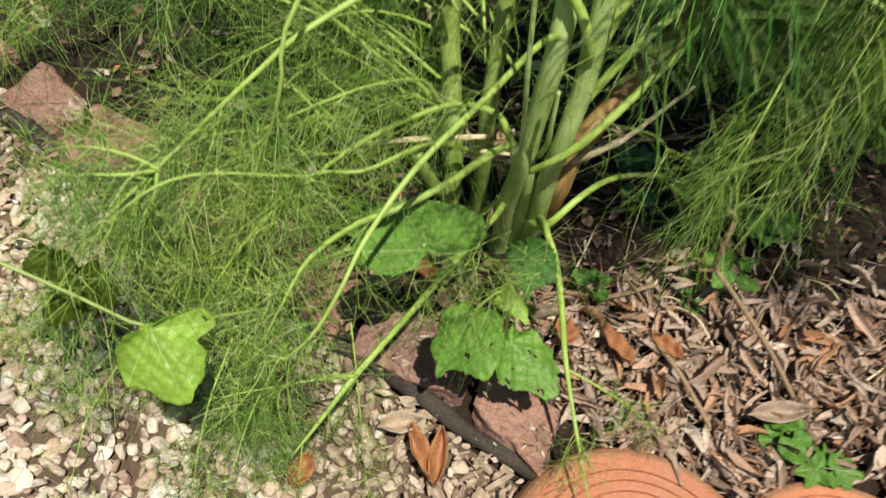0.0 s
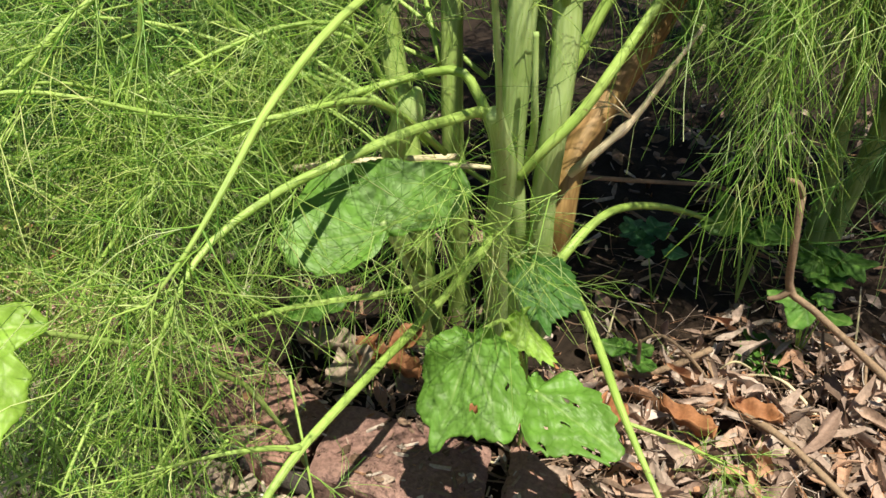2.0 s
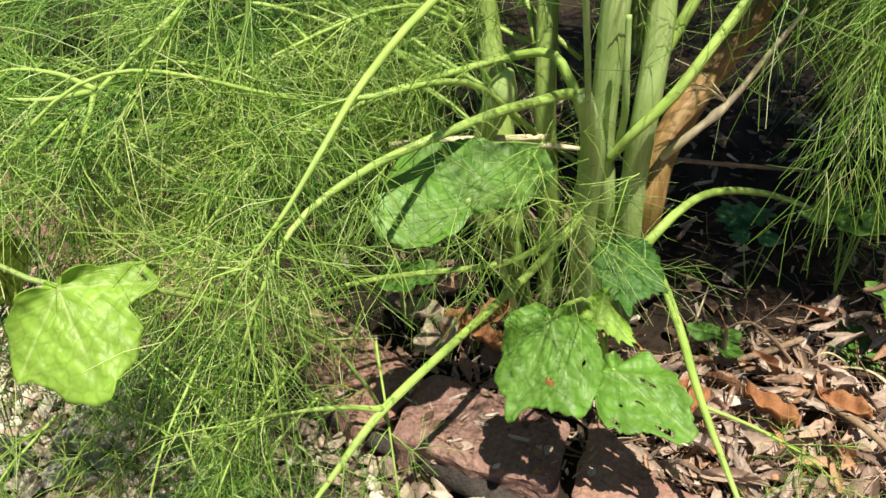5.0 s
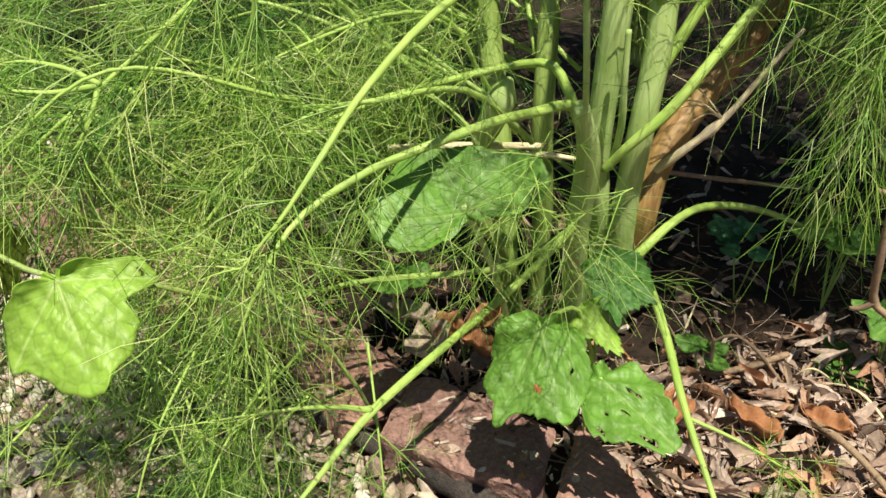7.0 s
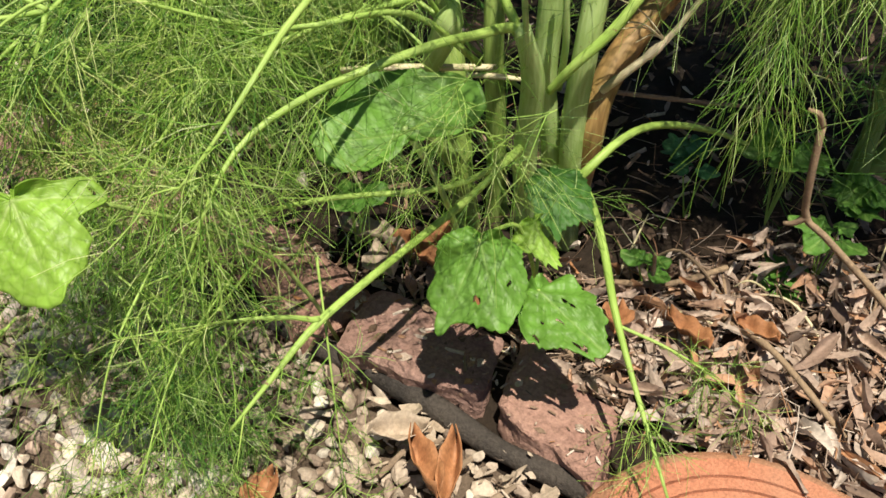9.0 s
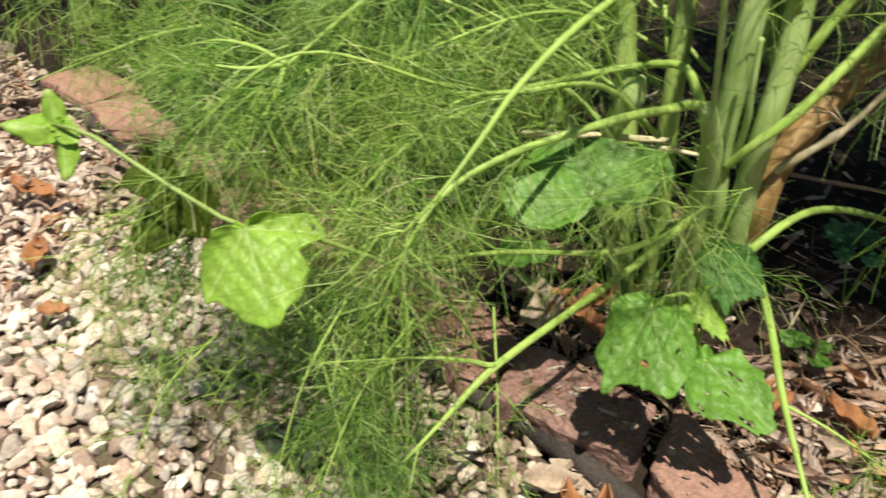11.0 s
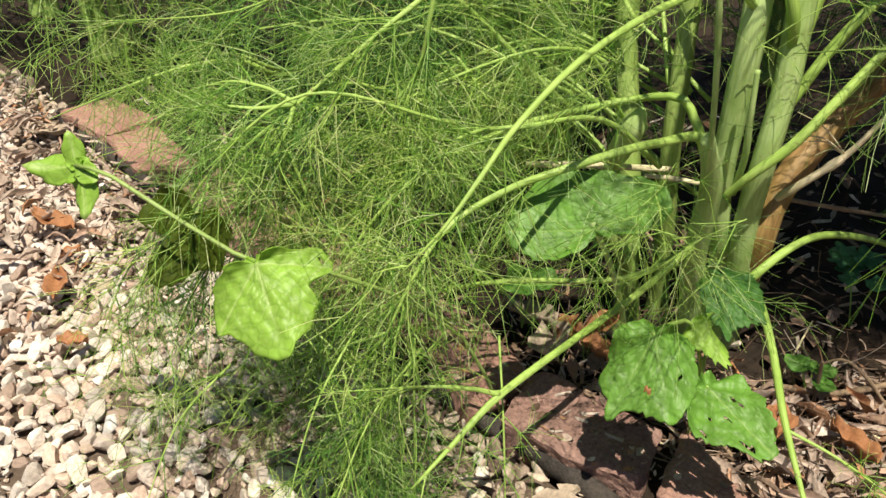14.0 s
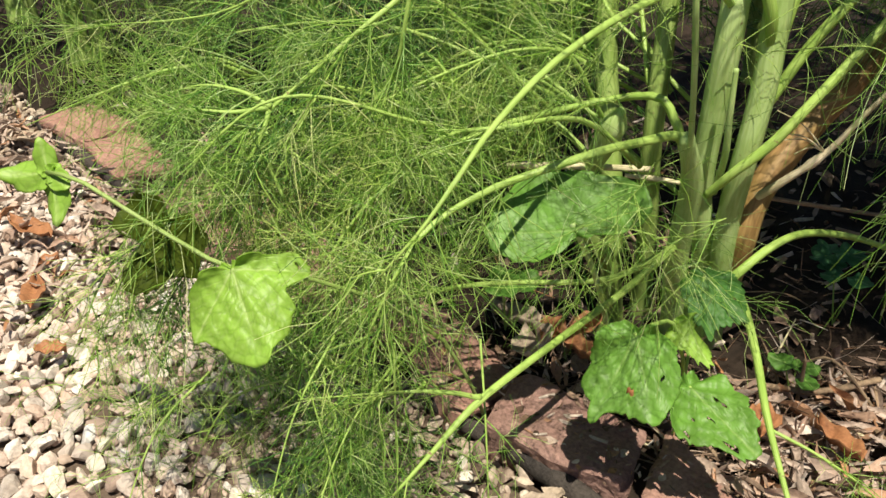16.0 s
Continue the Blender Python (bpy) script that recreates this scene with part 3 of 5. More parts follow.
def litter_places(count, box, keep, lift):
    x = rng.uniform(box[0], box[1], count * 3)
    y = rng.uniform(box[2], box[3], count * 3)
    ok = keep(x, y)
    x, y = x[ok][:count], y[ok][:count]
    return np.stack([x, y, ground_z(x, y) + rng.uniform(0.002, lift, len(x))], 1)


def bed(x, y):
    d = over_edge(x, y)
    # soil under the tall plants lies nearly bare; litter thinned to stand for shade
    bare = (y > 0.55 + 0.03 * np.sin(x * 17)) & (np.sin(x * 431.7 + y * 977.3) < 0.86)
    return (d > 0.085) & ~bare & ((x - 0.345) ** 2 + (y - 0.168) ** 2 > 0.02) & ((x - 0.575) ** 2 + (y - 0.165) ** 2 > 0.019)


p = litter_places(5200, (-0.9, 1.0, 0.1, 1.15), bed, 0.016)
v, f = scatter(LITTER, p, rng.uniform(0.007, 0.030, len(p)), 0.55)
tagged(new("leaf_litter", mesh_of("leaf_litter", v, f, M_LITTER, False)), "dry brown and grey leaf litter covering the bed", "leaf litter", kind="stuff")
p = litter_places(700, (0.24, 0.85, 0.22, 0.60), bed, 0.020)
v, f = scatter(LITTER, p, 0.008 + 0.02 * rng.uniform(0, 1, len(p)) ** 2, 0.6)
tagged(new("bark_mulch", mesh_of("bark_mulch", v, f, M_LITTER, False)), "brown bark chips and leaf scraps over the soil", "mulch", kind="stuff")


def curled_leaves(count):
    """Narrow dry leaves, folded along the rib, bent and torn."""
    made = []
    for k in range(count):
        L, W = 9, 5
        wide, fold, bow, twist = rng.uniform(0.055, 0.15), rng.uniform(-0.4, 2.0), rng.uniform(-0.8, 0.8), rng.normal(0, 1.2)
        lean = rng.normal(0, 0.25)
        v, f = [], []
        for i in range(L):
            t = i / (L - 1)
            half = wide * math.sin(math.pi * min(0.97, max(0.05, t)) ** 0.8) ** 0.75 * rng.uniform(0.9, 1.06)
            for j in range(W):
                q = j / (W - 1) * 2 - 1
                y, z = q * half, fold * abs(q) ** 1.5 * half + 0.02 * math.sin(9 * t + 4 * q) + rng.normal(0, 0.012)
                a = twist * (t - 0.5)
                v.append((t - 0.5, y * math.cos(a) - z * math.sin(a) + lean * (t - 0.5) ** 2, y * math.sin(a) + z * math.cos(a) + bow * (t - 0.5) ** 2))
        for i in range(L - 1):
            for j in range(W - 1):
                a = i * W + j
                f.append((a, a + W, a + W + 1, a + 1))
        made.append((np.array(v), f))
    return made


CURLED = curled_leaves(14)
p = litter_places(1150, (0.24, 0.85, 0.20, 0.58), lambda x, y: bed(x, y) & (rng.uniform(size=len(x)) < np.clip(1.5 - 3.4 * (y - 0.30), 0.12, 1)), 0.026)
v, f = scatter(CURLED, p + np.array([0, 0, 0.004]), 0.018 + 0.048 * rng.uniform(0, 1, len(p)) ** 1.5, 0.5)
tagged(new("dry_leaf_mulch", mesh_of("dry_leaf_mulch", v, f, M_MULCH, True)), "sunlit pile of pale pinkish tan curled dry leaves", "mulch", kind="stuff")


# fine dry fibres and rootlets lying through the litter
n = 3200
fx, fy = rng.uniform(0.0, 0.85, n), rng.uniform(0.25, 0.85, n)
ok = bed(fx, fy)
fx, fy = fx[ok], fy[ok]
ang = rng.uniform(0, 2 * np.pi, len(fx))
o = np.stack([fx, fy, ground_z(fx, fy) + rng.uniform(0.004, 0.028, len(fx))], 1)
d = unit(np.stack([np.cos(ang), np.sin(ang), rng.normal(0, 0.18, len(fx))], 1))
P = sprout(o, d, rng.uniform(0.012, 0.06, len(fx)), 5, rng.normal(0, 0.35, len(fx)), 0.1)
P[:, :, 2] = np.maximum(P[:, :, 2], ground_z(P[:, :, 0], P[:, :, 1]) + 0.002)
R = np.linspace(1.0, 0.6, 5)[None] * rng.uniform(0.0003, 0.0009, (len(fx), 1))
tagged(new("dry_fibres", hair_mesh("dry_fibres", [(P, R)], M_LITTER)), "fine dry plant fibres and rootlets in the litter", "plant debris", kind="stuff")


def near_saucer(x, y):
    d = over_edge(x, y)
    return (d < 0.012) & (d > -0.13 + 0.05 * np.sin(x * 31)) & (x > -0.12) & (rng.uniform(size=len(x)) < np.where(x > 0.09, 1.0, 0.5)) & ((x - 0.345) ** 2 + (y - 0.168) ** 2 > 0.0185)


p = litter_places(280, (-0.12, 0.30, 0.12, 0.52), near_saucer, 0.02)
v, f = scatter(LITTER, p + np.array([0, 0, 0.012]), 0.006 + 0.028 * rng.uniform(0, 1, len(p)) ** 2.2, 0.65)
tagged(new("shed_leaves", mesh_of("shed_leaves", v, f, M_GREYLEAF, False)), "pale grey shed leaves caught at the gravel edge", "leaf litter", kind="stuff")


def path_side(x, y):
    d = over_edge(x, y)
    return (d < -0.02) & (rng.uniform(size=len(x)) < np.clip((y - 0.42) * 2.6, 0.05, 1))


p = litter_places(620, (-0.95, -0.33, 0.36, 1.1), path_side, 0.012)
v, f = scatter(CURLED, p + np.array([0, 0, 0.030]), 0.010 + 0.040 * rng.uniform(0, 1, len(p)) ** 1.8, 0.3)
tagged(new("path_litter", mesh_of("path_litter", v, f, M_MULCH, True)), "brown leaf scraps and bark bits strewn on gravel", "leaf litter", kind="stuff")


def twig(ctrl, r0, r1, label, mat=None, forks=()):
    t = thing("twig", label, "twig", ctrl[0], "twigs")
    part_of("stem", tube_mesh("stem", ctrl, (r0, r1), mat or M_TWIG, 18, 7, 0.06, ((0.4, 0.3, 0.02), (0.75, 0.25, 0.02))), t)
    for c in forks:
        part_of("side_shoot", tube_mesh("side_shoot", c, (r1 * 1.1, r1 * 0.5), mat or M_TWIG, 10, 6), t)
    return t


for k in range(70):
    x = float(rng.uniform(0.2, 0.75))
    y = float(rng.uniform(0.36, 0.85))
    if not bed(np.array(x), np.array(y)):
        continue
    a, L = float(rng.uniform(0, math.pi)), float(rng.uniform(0.04, 0.13))
    z = float(ground_z(x, y))
    e = (x + L * math.cos(a), y + L * math.sin(a))
    mid = ((x + e[0]) / 2 + float(rng.normal(0, 0.006)), (y + e[1]) / 2 + float(rng.normal(0, 0.006)), z + float(rng.uniform(0.012, 0.03)))
    twig([(x, y, z + 0.004), mid, (e[0], e[1], float(ground_z(*e)) + float(rng.uniform(0.006, 0.02)))], float(rng.uniform(0.0008, 0.0022)), 0.0006, "thin dry twig lying on the leaf litter", M_STRAW if k % 3 == 0 else None)
twig([(0.428, 0.486, 0.213), (0.432, 0.484, 0.167), (0.442, 0.489, 0.124), (0.458, 0.473, 0.113), (0.510, 0.425, 0.072), (0.555, 0.380, 0.025)], 0.0030, 0.0032, "knobbly brown woody twig standing out of the bed", None, [[(0.442, 0.489, 0.124), (0.435, 0.491, 0.116), (0.427, 0.494, 0.113)], [(0.428, 0.486, 0.213), (0.422, 0.484, 0.224), (0.413, 0.486, 0.227)]])
twig([(0.332, 0.525, 0.045), (0.350, 0.517, 0.062), (0.372, 0.508, 0.050), (0.400, 0.492, 0.022), (0.428, 0.43, 0.030), (0.445, 0.36, 0.028)], 0.0012, 0.0024, "bent reddish twig arching over the litter", None, [[(0.400, 0.492, 0.022), (0.412, 0.505, 0.028), (0.424, 0.517, 0.036)], [(0.398, 0.490, 0.022), (0.398, 0.507, 0.032), (0.396, 0.520, 0.042)]])
twig([(0.330, 0.50, 0.02), (0.326, 0.495, 0.06), (0.323, 0.49, 0.078)], 0.002, 0.0016, "short broken twig standing upright in the litter")
twig([(0.295, 0.505, 0.03), (0.345, 0.50, 0.035), (0.40, 0.515, 0.045)], 0.0035, 0.003, "stout brown twig lying across the litter")
twig([(0.286, 0.62, 0.168), (0.37, 0.66, 0.140), (0.475, 0.715, 0.105)], 0.0026, 0.0020, "long dry twig stuck out of the shade")
twig([(0.385, 0.455, 0.035), (0.41, 0.40, 0.05), (0.45, 0.33, 0.03)], 0.0032, 0.0026, "long grey twig lying over dry leaves")

# ---------------------------------------------------------------- single dead leaves


def dead_leaf(at, length, width, curl, turn, pitch, roll, mat, label):
    L, W = 15, 7
    v, f = [], []
    for i in range(L):
        t = i / (L - 1)
        half = width * (math.sin(math.pi * min(0.985, max(0.02, t)) ** 0.9)) ** 0.7
        for j in range(W):
            q = j / (W - 1) * 2 - 1
            y = q * half
            v.append(((t - 0.5) * length, y, curl * (abs(q) ** 1.6) * width - 0.003 * math.exp(-(q * 5) ** 2) + 0.18 * length * (t - 0.5) ** 2 + 0.002 * math.sin(t * 17 + q * 3)))
    for i in range(L - 1):
        for j in range(W - 1):
            a = i * W + j
            f.append((a, a + W, a + W + 1, a + 1))
    ob = new("dead_leaf", mesh_of("dead_leaf", np.array(v), f, mat))
    ob.matrix_world = pose(*at, pitch, roll, turn)
    sol = ob.modifiers.new("thickness", "SOLIDIFY")
    sol.thickness = 0.0007
    return tagged(ob, label, "dead leaf", "dead leaves")


dead_leaf((-0.472, 0.522, 0.024), 0.062, 0.013, 0.5, 118, 0, 4, M_RUST, "reddish brown dry leaf lying on pale gravel")
dead_leaf((-0.556, 0.643, 0.026), 0.070, 0.016, 0.4, 165, 5, -4, M_RUST, "russet curled dry leaf lying on pale gravel")
dead_leaf((-0.50, 0.585, 0.022), 0.034, 0.010, 0.4, 60, 0, 4, M_RUST, "small brown dry leaf among gravel stones")
dead_leaf((-0.40, 0.44, 0.022), 0.030, 0.010, 0.5, 20, 0, 6, M_RUST, "small rust coloured leaf scrap on gravel")
dead_leaf((-0.52, 0.42, 0.022), 0.045, 0.013, 0.6, 150, 6, 0, M_RUST, "dark red brown leaf half buried in gravel")
dead_leaf((-0.70, 0.72, 0.022), 0.055, 0.016, 0.5, 10, 4, 4, M_LITTER, "flat brown dry leaf lying on gravel")
dead_leaf((-0.63, 0.60, 0.022), 0.060, 0.014, 0.4, 40, 4, 4, M_LITTER, "dull brown dry leaf lying on gravel")
dead_leaf((-0.74, 0.90, 0.015), 0.085, 0.026, 0.3, 170, 8, 4, M_GREYLEAF, "large pale bleached leaf lying near the edging")
dead_leaf((0.095, 0.520, 0.048), 0.040, 0.014, 0.9, 70, 20, 10, M_RUST, "bright orange curled dry leaf on the litter")
dead_leaf((0.132, 0.545, 0.045), 0.038, 0.012, 0.8, 30, 10, -20, M_RUST, "orange brown dry leaf scrap on the litter")
dead_leaf((0.088, 0.490, 0.055), 0.050, 0.022, 0.7, 100, -28, 10, M_GREYLEAF, "grey crumpled dry leaf leaning on red stone")
dead_leaf((0.060, 0.545, 0.045), 0.060, 0.015, 0.7, 150, 5, 10, M_GREYLEAF, "pale beige dry leaf behind the edging")
dead_leaf((0.120, 0.505, 0.05), 0.055, 0.012, 0.8, 130, 12, 5, M_RUST, "long tan dry leaf on the litter")
dead_leaf((0.178, 0.435, 0.045), 0.04, 0.014, 0.8, 110, -10, 15, M_RUST, "russet dry leaf under a green leaf")
dead_leaf((0.345, 0.425, 0.045), 0.060, 0.012, 0.7, 112, 10, 15, M_RUST, "large orange brown curled leaf on the mulch")
dead_leaf((0.405, 0.43, 0.045), 0.045, 0.010, 0.7, 125, -12, 15, M_RUST, "orange brown leaf strip on the mulch")
dead_leaf((0.285, 0.435, 0.045), 0.040, 0.014, 0.8, 80, 10, 15, M_RUST, "small rust coloured leaf on the mulch")
dead_leaf((0.128, 0.290, 0.024), 0.062, 0.010, 1.5, 112, 10, 8, M_RUST, "rust coloured curled leaf standing in pale litter")
dead_leaf((0.150, 0.289, 0.024), 0.060, 0.009, 1.5, 84, -10, -6, M_RUST, "narrow orange brown leaf at the gravel edge")
dead_leaf((0.105, 0.325, 0.022), 0.048, 0.012, 1.1, 20, 14, 15, M_GREYLEAF, "broad grey brown dry leaf against the edging")
dead_leaf((0.01, 0.27, 0.014), 0.04, 0.012, 0.7, 70, 4, 5, M_RUST, "small brown curled leaf on gravel")
dead_leaf((-0.32, 0.70, 0.055), 0.055, 0.016, 0.6, 115, -25, 15, M_GREYLEAF, "pinkish grey dry leaf caught under fennel")
dead_leaf((0.520, 0.36, 0.04), 0.075, 0.012, 0.9, 10, 16, 5, M_LITTER, "pale tan broad leaf lying on the mulch")

# small debris that has settled on the edging blocks
tops = np.vstack([np.array([o.matrix_world @ v.co for v in o.data.vertices]) for o in bpy.data.objects if o.name.startswith("edging_block")])
bits = []
for k in range(900):
    run = rng.uniform(-0.13, 0.5)
    q = EDGE + RUN * run + BED * (float(edge_drift(run)) + rng.uniform(-0.038, 0.045))
    nearby = tops[(np.abs(tops[:, 0] - q[0]) < 0.006) & (np.abs(tops[:, 1] - q[1]) < 0.006)]
    if len(nearby) and (rng.uniform() < 0.35 or noise.noise(Vector((q[0] * 30, q[1] * 30, 0))) > 0.1):
        bits.append((q[0], q[1], nearby[:, 2].max() + 0.0012))
bits = np.array(bits)
v, f = scatter(LITTER, bits, 0.003 + 0.014 * rng.uniform(0, 1, len(bits)) ** 2.5, 0.15)
tagged(new("stone_debris", mesh_of("stone_debris", v, f, M_LITTER, False)), "crumbs of dry leaf and soil lying on the red blocks", "plant debris", kind="stuff")

# ---------------------------------------------------------------- the main fennel plant
fennel = thing("fennel_plant", "bright green fennel plant with ribbed stalks and feathery foliage", "fennel", (0.21, 0.59, 0.0), "fennel plants")


def stalk(plant, ctrl, r, label="", mat=None, bulge=((0.02, 0.35, 0.05),)):
    return part_of("stalk", tube_mesh("stalk", ctrl, r, mat or M_STALK, 40, 22, 0.035, bulge), plant, label)


stalk(fennel, [(0.218, 0.585, -0.01), (0.212, 0.560, 0.075), (0.204, 0.535, 0.147), (0.203, 0.51, 0.231), (0.190, 0.489, 0.284)], (0.0110, 0.0105, 0.0105, 0.0095, 0.006))
stalk(fennel, [(0.258, 0.60, -0.01), (0.249, 0.56, 0.115), (0.245, 0.55, 0.185), (0.246, 0.54, 0.246), (0.250, 0.545, 0.305), (0.250, 0.55, 0.345), (0.247, 0.57, 0.50), (0.24, 0.62, 0.80)], (0.0110, 0.0105, 0.0100, 0.0108, 0.009))
stalk(fennel, [(0.236, 0.605, -0.01), (0.233, 0.57, 0.116), (0.217, 0.555, 0.209), (0.216, 0.55, 0.293), (0.217, 0.55, 0.357), (0.216, 0.57, 0.45), (0.20, 0.62, 0.80)], (0.009, 0.0095, 0.0108, 0.0108, 0.009))
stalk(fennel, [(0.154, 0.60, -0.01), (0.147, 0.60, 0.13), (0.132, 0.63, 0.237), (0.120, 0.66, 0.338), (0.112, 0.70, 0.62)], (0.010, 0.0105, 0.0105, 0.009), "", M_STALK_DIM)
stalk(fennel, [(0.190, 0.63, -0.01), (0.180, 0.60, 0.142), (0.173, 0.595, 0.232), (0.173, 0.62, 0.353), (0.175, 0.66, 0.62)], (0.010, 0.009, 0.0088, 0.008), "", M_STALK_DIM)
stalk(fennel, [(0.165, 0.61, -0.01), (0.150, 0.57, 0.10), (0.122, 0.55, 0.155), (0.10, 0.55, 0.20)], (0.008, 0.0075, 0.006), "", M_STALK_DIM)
stalk(fennel, [(0.262, 0.61, 0.02), (0.262, 0.56, 0.14), (0.270, 0.57, 0.198), (0.304, 0.605, 0.243), (0.358, 0.655, 0.292), (0.42, 0.72, 0.36)], (0.011, 0.012, 0.013, 0.011, 0.009), "dead brown dried stalk", M_DRY)
white = stalk(fennel, [(0.258, 0.575, 0.16), (0.266, 0.562, 0.195), (0.281, 0.552, 0.218), (0.311, 0.55, 0.251), (0.335, 0.551, 0.290), (0.357, 0.553, 0.324)], (0.0038, 0.0038, 0.0024, 0.0016), "bleached white dry side stalk", M_STRAW, ((0.55, 0.5, 0.025),))
for tip in ((0.268, 0.540, 0.270), (0.272, 0.545, 0.262), (0.286, 0.548, 0.249), (0.262, 0.535, 0.292)):
    mid = ((tip[0] + 0.311) / 2, (tip[1] + 0.55) / 2, (tip[2] + 0.251) / 2 + 0.006)
    part_of("fibre", tube_mesh("fibre", [(0.311, 0.55, 0.251), mid, tip], (0.0008, 0.0006, 0.0004), M_STRAW, 10, 6), white)
stalk(fennel, [(0.218, 0.525, 0.215), (0.236, 0.515, 0.245), (0.262, 0.52, 0.272), (0.295, 0.535, 0.315), (0.35, 0.57, 0.38), (0.42, 0.62, 0.45)], (0.0034, 0.0042, 0.0038, 0.003), "", M_RACHIS, ())
stalk(fennel, [(0.256, 0.55, 0.29), (0.285, 0.56, 0.345), (0.33, 0.58, 0.40), (0.40, 0.62, 0.47)], (0.0046, 0.0042, 0.0036), "", M_RACHIS, ())
stalk(fennel, [(0.252, 0.55, 0.31), (0.262, 0.56, 0.38), (0.29, 0.58, 0.45), (0.33, 0.6, 0.55)], (0.006, 0.0055, 0.0045), "", M_RACHIS, ())
stalk(fennel, [(0.249, 0.553, 0.29), (0.248, 0.545, 0.335), (0.240, 0.535, 0.375), (0.222, 0.54, 0.41), (0.19, 0.56, 0.44), (0.15, 0.60, 0.47)], (0.001, 0.005, 0.0045, 0.0035), "", M_RACHIS, ())
stalk(fennel, [(0.197, 0.50, 0.245), (0.190, 0.47, 0.30), (0.182, 0.45, 0.36), (0.172, 0.44, 0.43), (0.16, 0.45, 0.55)], (0.0022, 0.0022, 0.002), "thin pale upright shoot", M_STALK, ())
stalk(fennel, [(0.230, 0.56, 0.20), (0.228, 0.53, 0.25), (0.224, 0.52, 0.29), (0.222, 0.52, 0.33)], (0.003, 0.0028, 0.002), "", M_STALK, ())

# leaf stalks and their thread foliage
frond(fennel, [(0.190, 0.495, 0.276), (0.180, 0.490, 0.284), (0.155, 0.465, 0.288), (0.128, 0.43, 0.296), (0.086, 0.40, 0.291), (0.048, 0.388, 0.277), (0.012, 0.36, 0.260), (-0.006, 0.33, 0.237), (-0.03, 0.31, 0.18)], 0.0044, 0.0026, 0.45, 15, 0.07, 9, 0.03, label="arching ribbed leaf stalk")
frond(fennel, [(0.197, 0.505, 0.250), (0.189, 0.503, 0.272), (0.180, 0.503, 0.292), (0.165, 0.51, 0.307), (0.122, 0.527, 0.293), (0.048, 0.475, 0.289), (0.0, 0.42, 0.283), (-0.04, 0.38, 0.26), (-0.08, 0.35, 0.20)], 0.0042, 0.0024, 0.45, 15, 0.07, 9, 0.03)
frond(fennel, [(0.20, 0.60, 0.40), (0.08, 0.53, 0.43), (0.0, 0.475, 0.408), (-0.032, 0.450, 0.387), (-0.064, 0.425, 0.363), (-0.110, 0.39, 0.325), (-0.150, 0.36, 0.292), (-0.19, 0.34, 0.24), (-0.22, 0.33, 0.17)], 0.0032, 0.0014, 0.42, 24, 0.085, 12, 0.034)
frond(fennel, [(0.218, 0.555, 0.365), (0.19, 0.50, 0.398), (0.142, 0.42, 0.405), (0.094, 0.36, 0.388), (0.062, 0.31, 0.364), (0.047, 0.275, 0.347), (0.030, 0.250, 0.325), (0.006, 0.240, 0.296)], 0.0034, 0.0018, 0.45, 9, 0.05, 7, 0.026)
frond(fennel, [(0.10, 0.60, 0.60), (0.0, 0.45, 0.46), (-0.012, 0.42, 0.399), (-0.025, 0.42, 0.346), (-0.053, 0.42, 0.313), (-0.106, 0.42, 0.261), (-0.17, 0.40, 0.19), (-0.22, 0.38, 0.12)], 0.0022, 0.0011, 0.3, 26, 0.08, 12, 0.034)
frond(fennel, [(0.15, 0.58, 0.22), (0.118, 0.54, 0.285), (0.100, 0.52, 0.326), (0.078, 0.50, 0.344), (0.032, 0.48, 0.341), (-0.049, 0.45, 0.308), (-0.091, 0.43, 0.270), (-0.14, 0.40, 0.20)], 0.0024, 0.0011, 0.3, 24, 0.07, 12, 0.032)
frond(fennel, [(0.16, 0.52, 0.24), (0.11, 0.47, 0.30), (0.054, 0.42, 0.312), (0.015, 0.42, 0.303), (-0.019, 0.40, 0.284), (-0.08, 0.37, 0.23), (-0.12, 0.35, 0.16)], 0.0026, 0.0012, 0.35, 22, 0.07, 12, 0.032)
frond(fennel, [(0.20, 0.54, 0.15), (0.143, 0.50, 0.136), (0.045, 0.46, 0.147), (-0.007, 0.42, 0.157), (-0.06, 0.39, 0.15), (-0.11, 0.36, 0.11)], 0.0034, 0.0016, 0.4, 16, 0.06, 9, 0.028)
frond(fennel, [(0.204, 0.537, 0.160), (0.190, 0.505, 0.164), (0.156, 0.46, 0.152), (0.108, 0.385, 0.154), (0.058, 0.31, 0.152), (0.030, 0.272, 0.133), (0.008, 0.245, 0.115)], 0.0036, 0.0030, 0.60, 5, 0.05, 6, 0.025, label="slanting leaf stalk with a torn end")
frond(fennel, [(0.058, 0.31, 0.153), (0.035, 0.30, 0.164), (0.004, 0.29, 0.168), (-0.063, 0.27, 0.168)], 0.0022, 0.001, 0.3, 7, 0.035, 6, 0.02)
frond(fennel, [(0.252, 0.57, 0.09), (0.248, 0.52, 0.140), (0.248, 0.494, 0.151), (0.257, 0.468, 0.143), (0.262, 0.415, 0.134), (0.265, 0.36, 0.122), (0.276, 0.30, 0.100), (0.290, 0.235, 0.075)], 0.0041, 0.0032, 0.86, 7, 0.038, 7, 0.018, thick=0.00027, tip=0.6, label="bent pale leaf stalk hanging down to the mulch")
frond(fennel, [(0.266, 0.352, 0.119), (0.300, 0.338, 0.112), (0.335, 0.328, 0.094), (0.362, 0.322, 0.068)], 0.0015, 0.0008, 0.3, 9, 0.034, 8, 0.018, thick=0.00027)
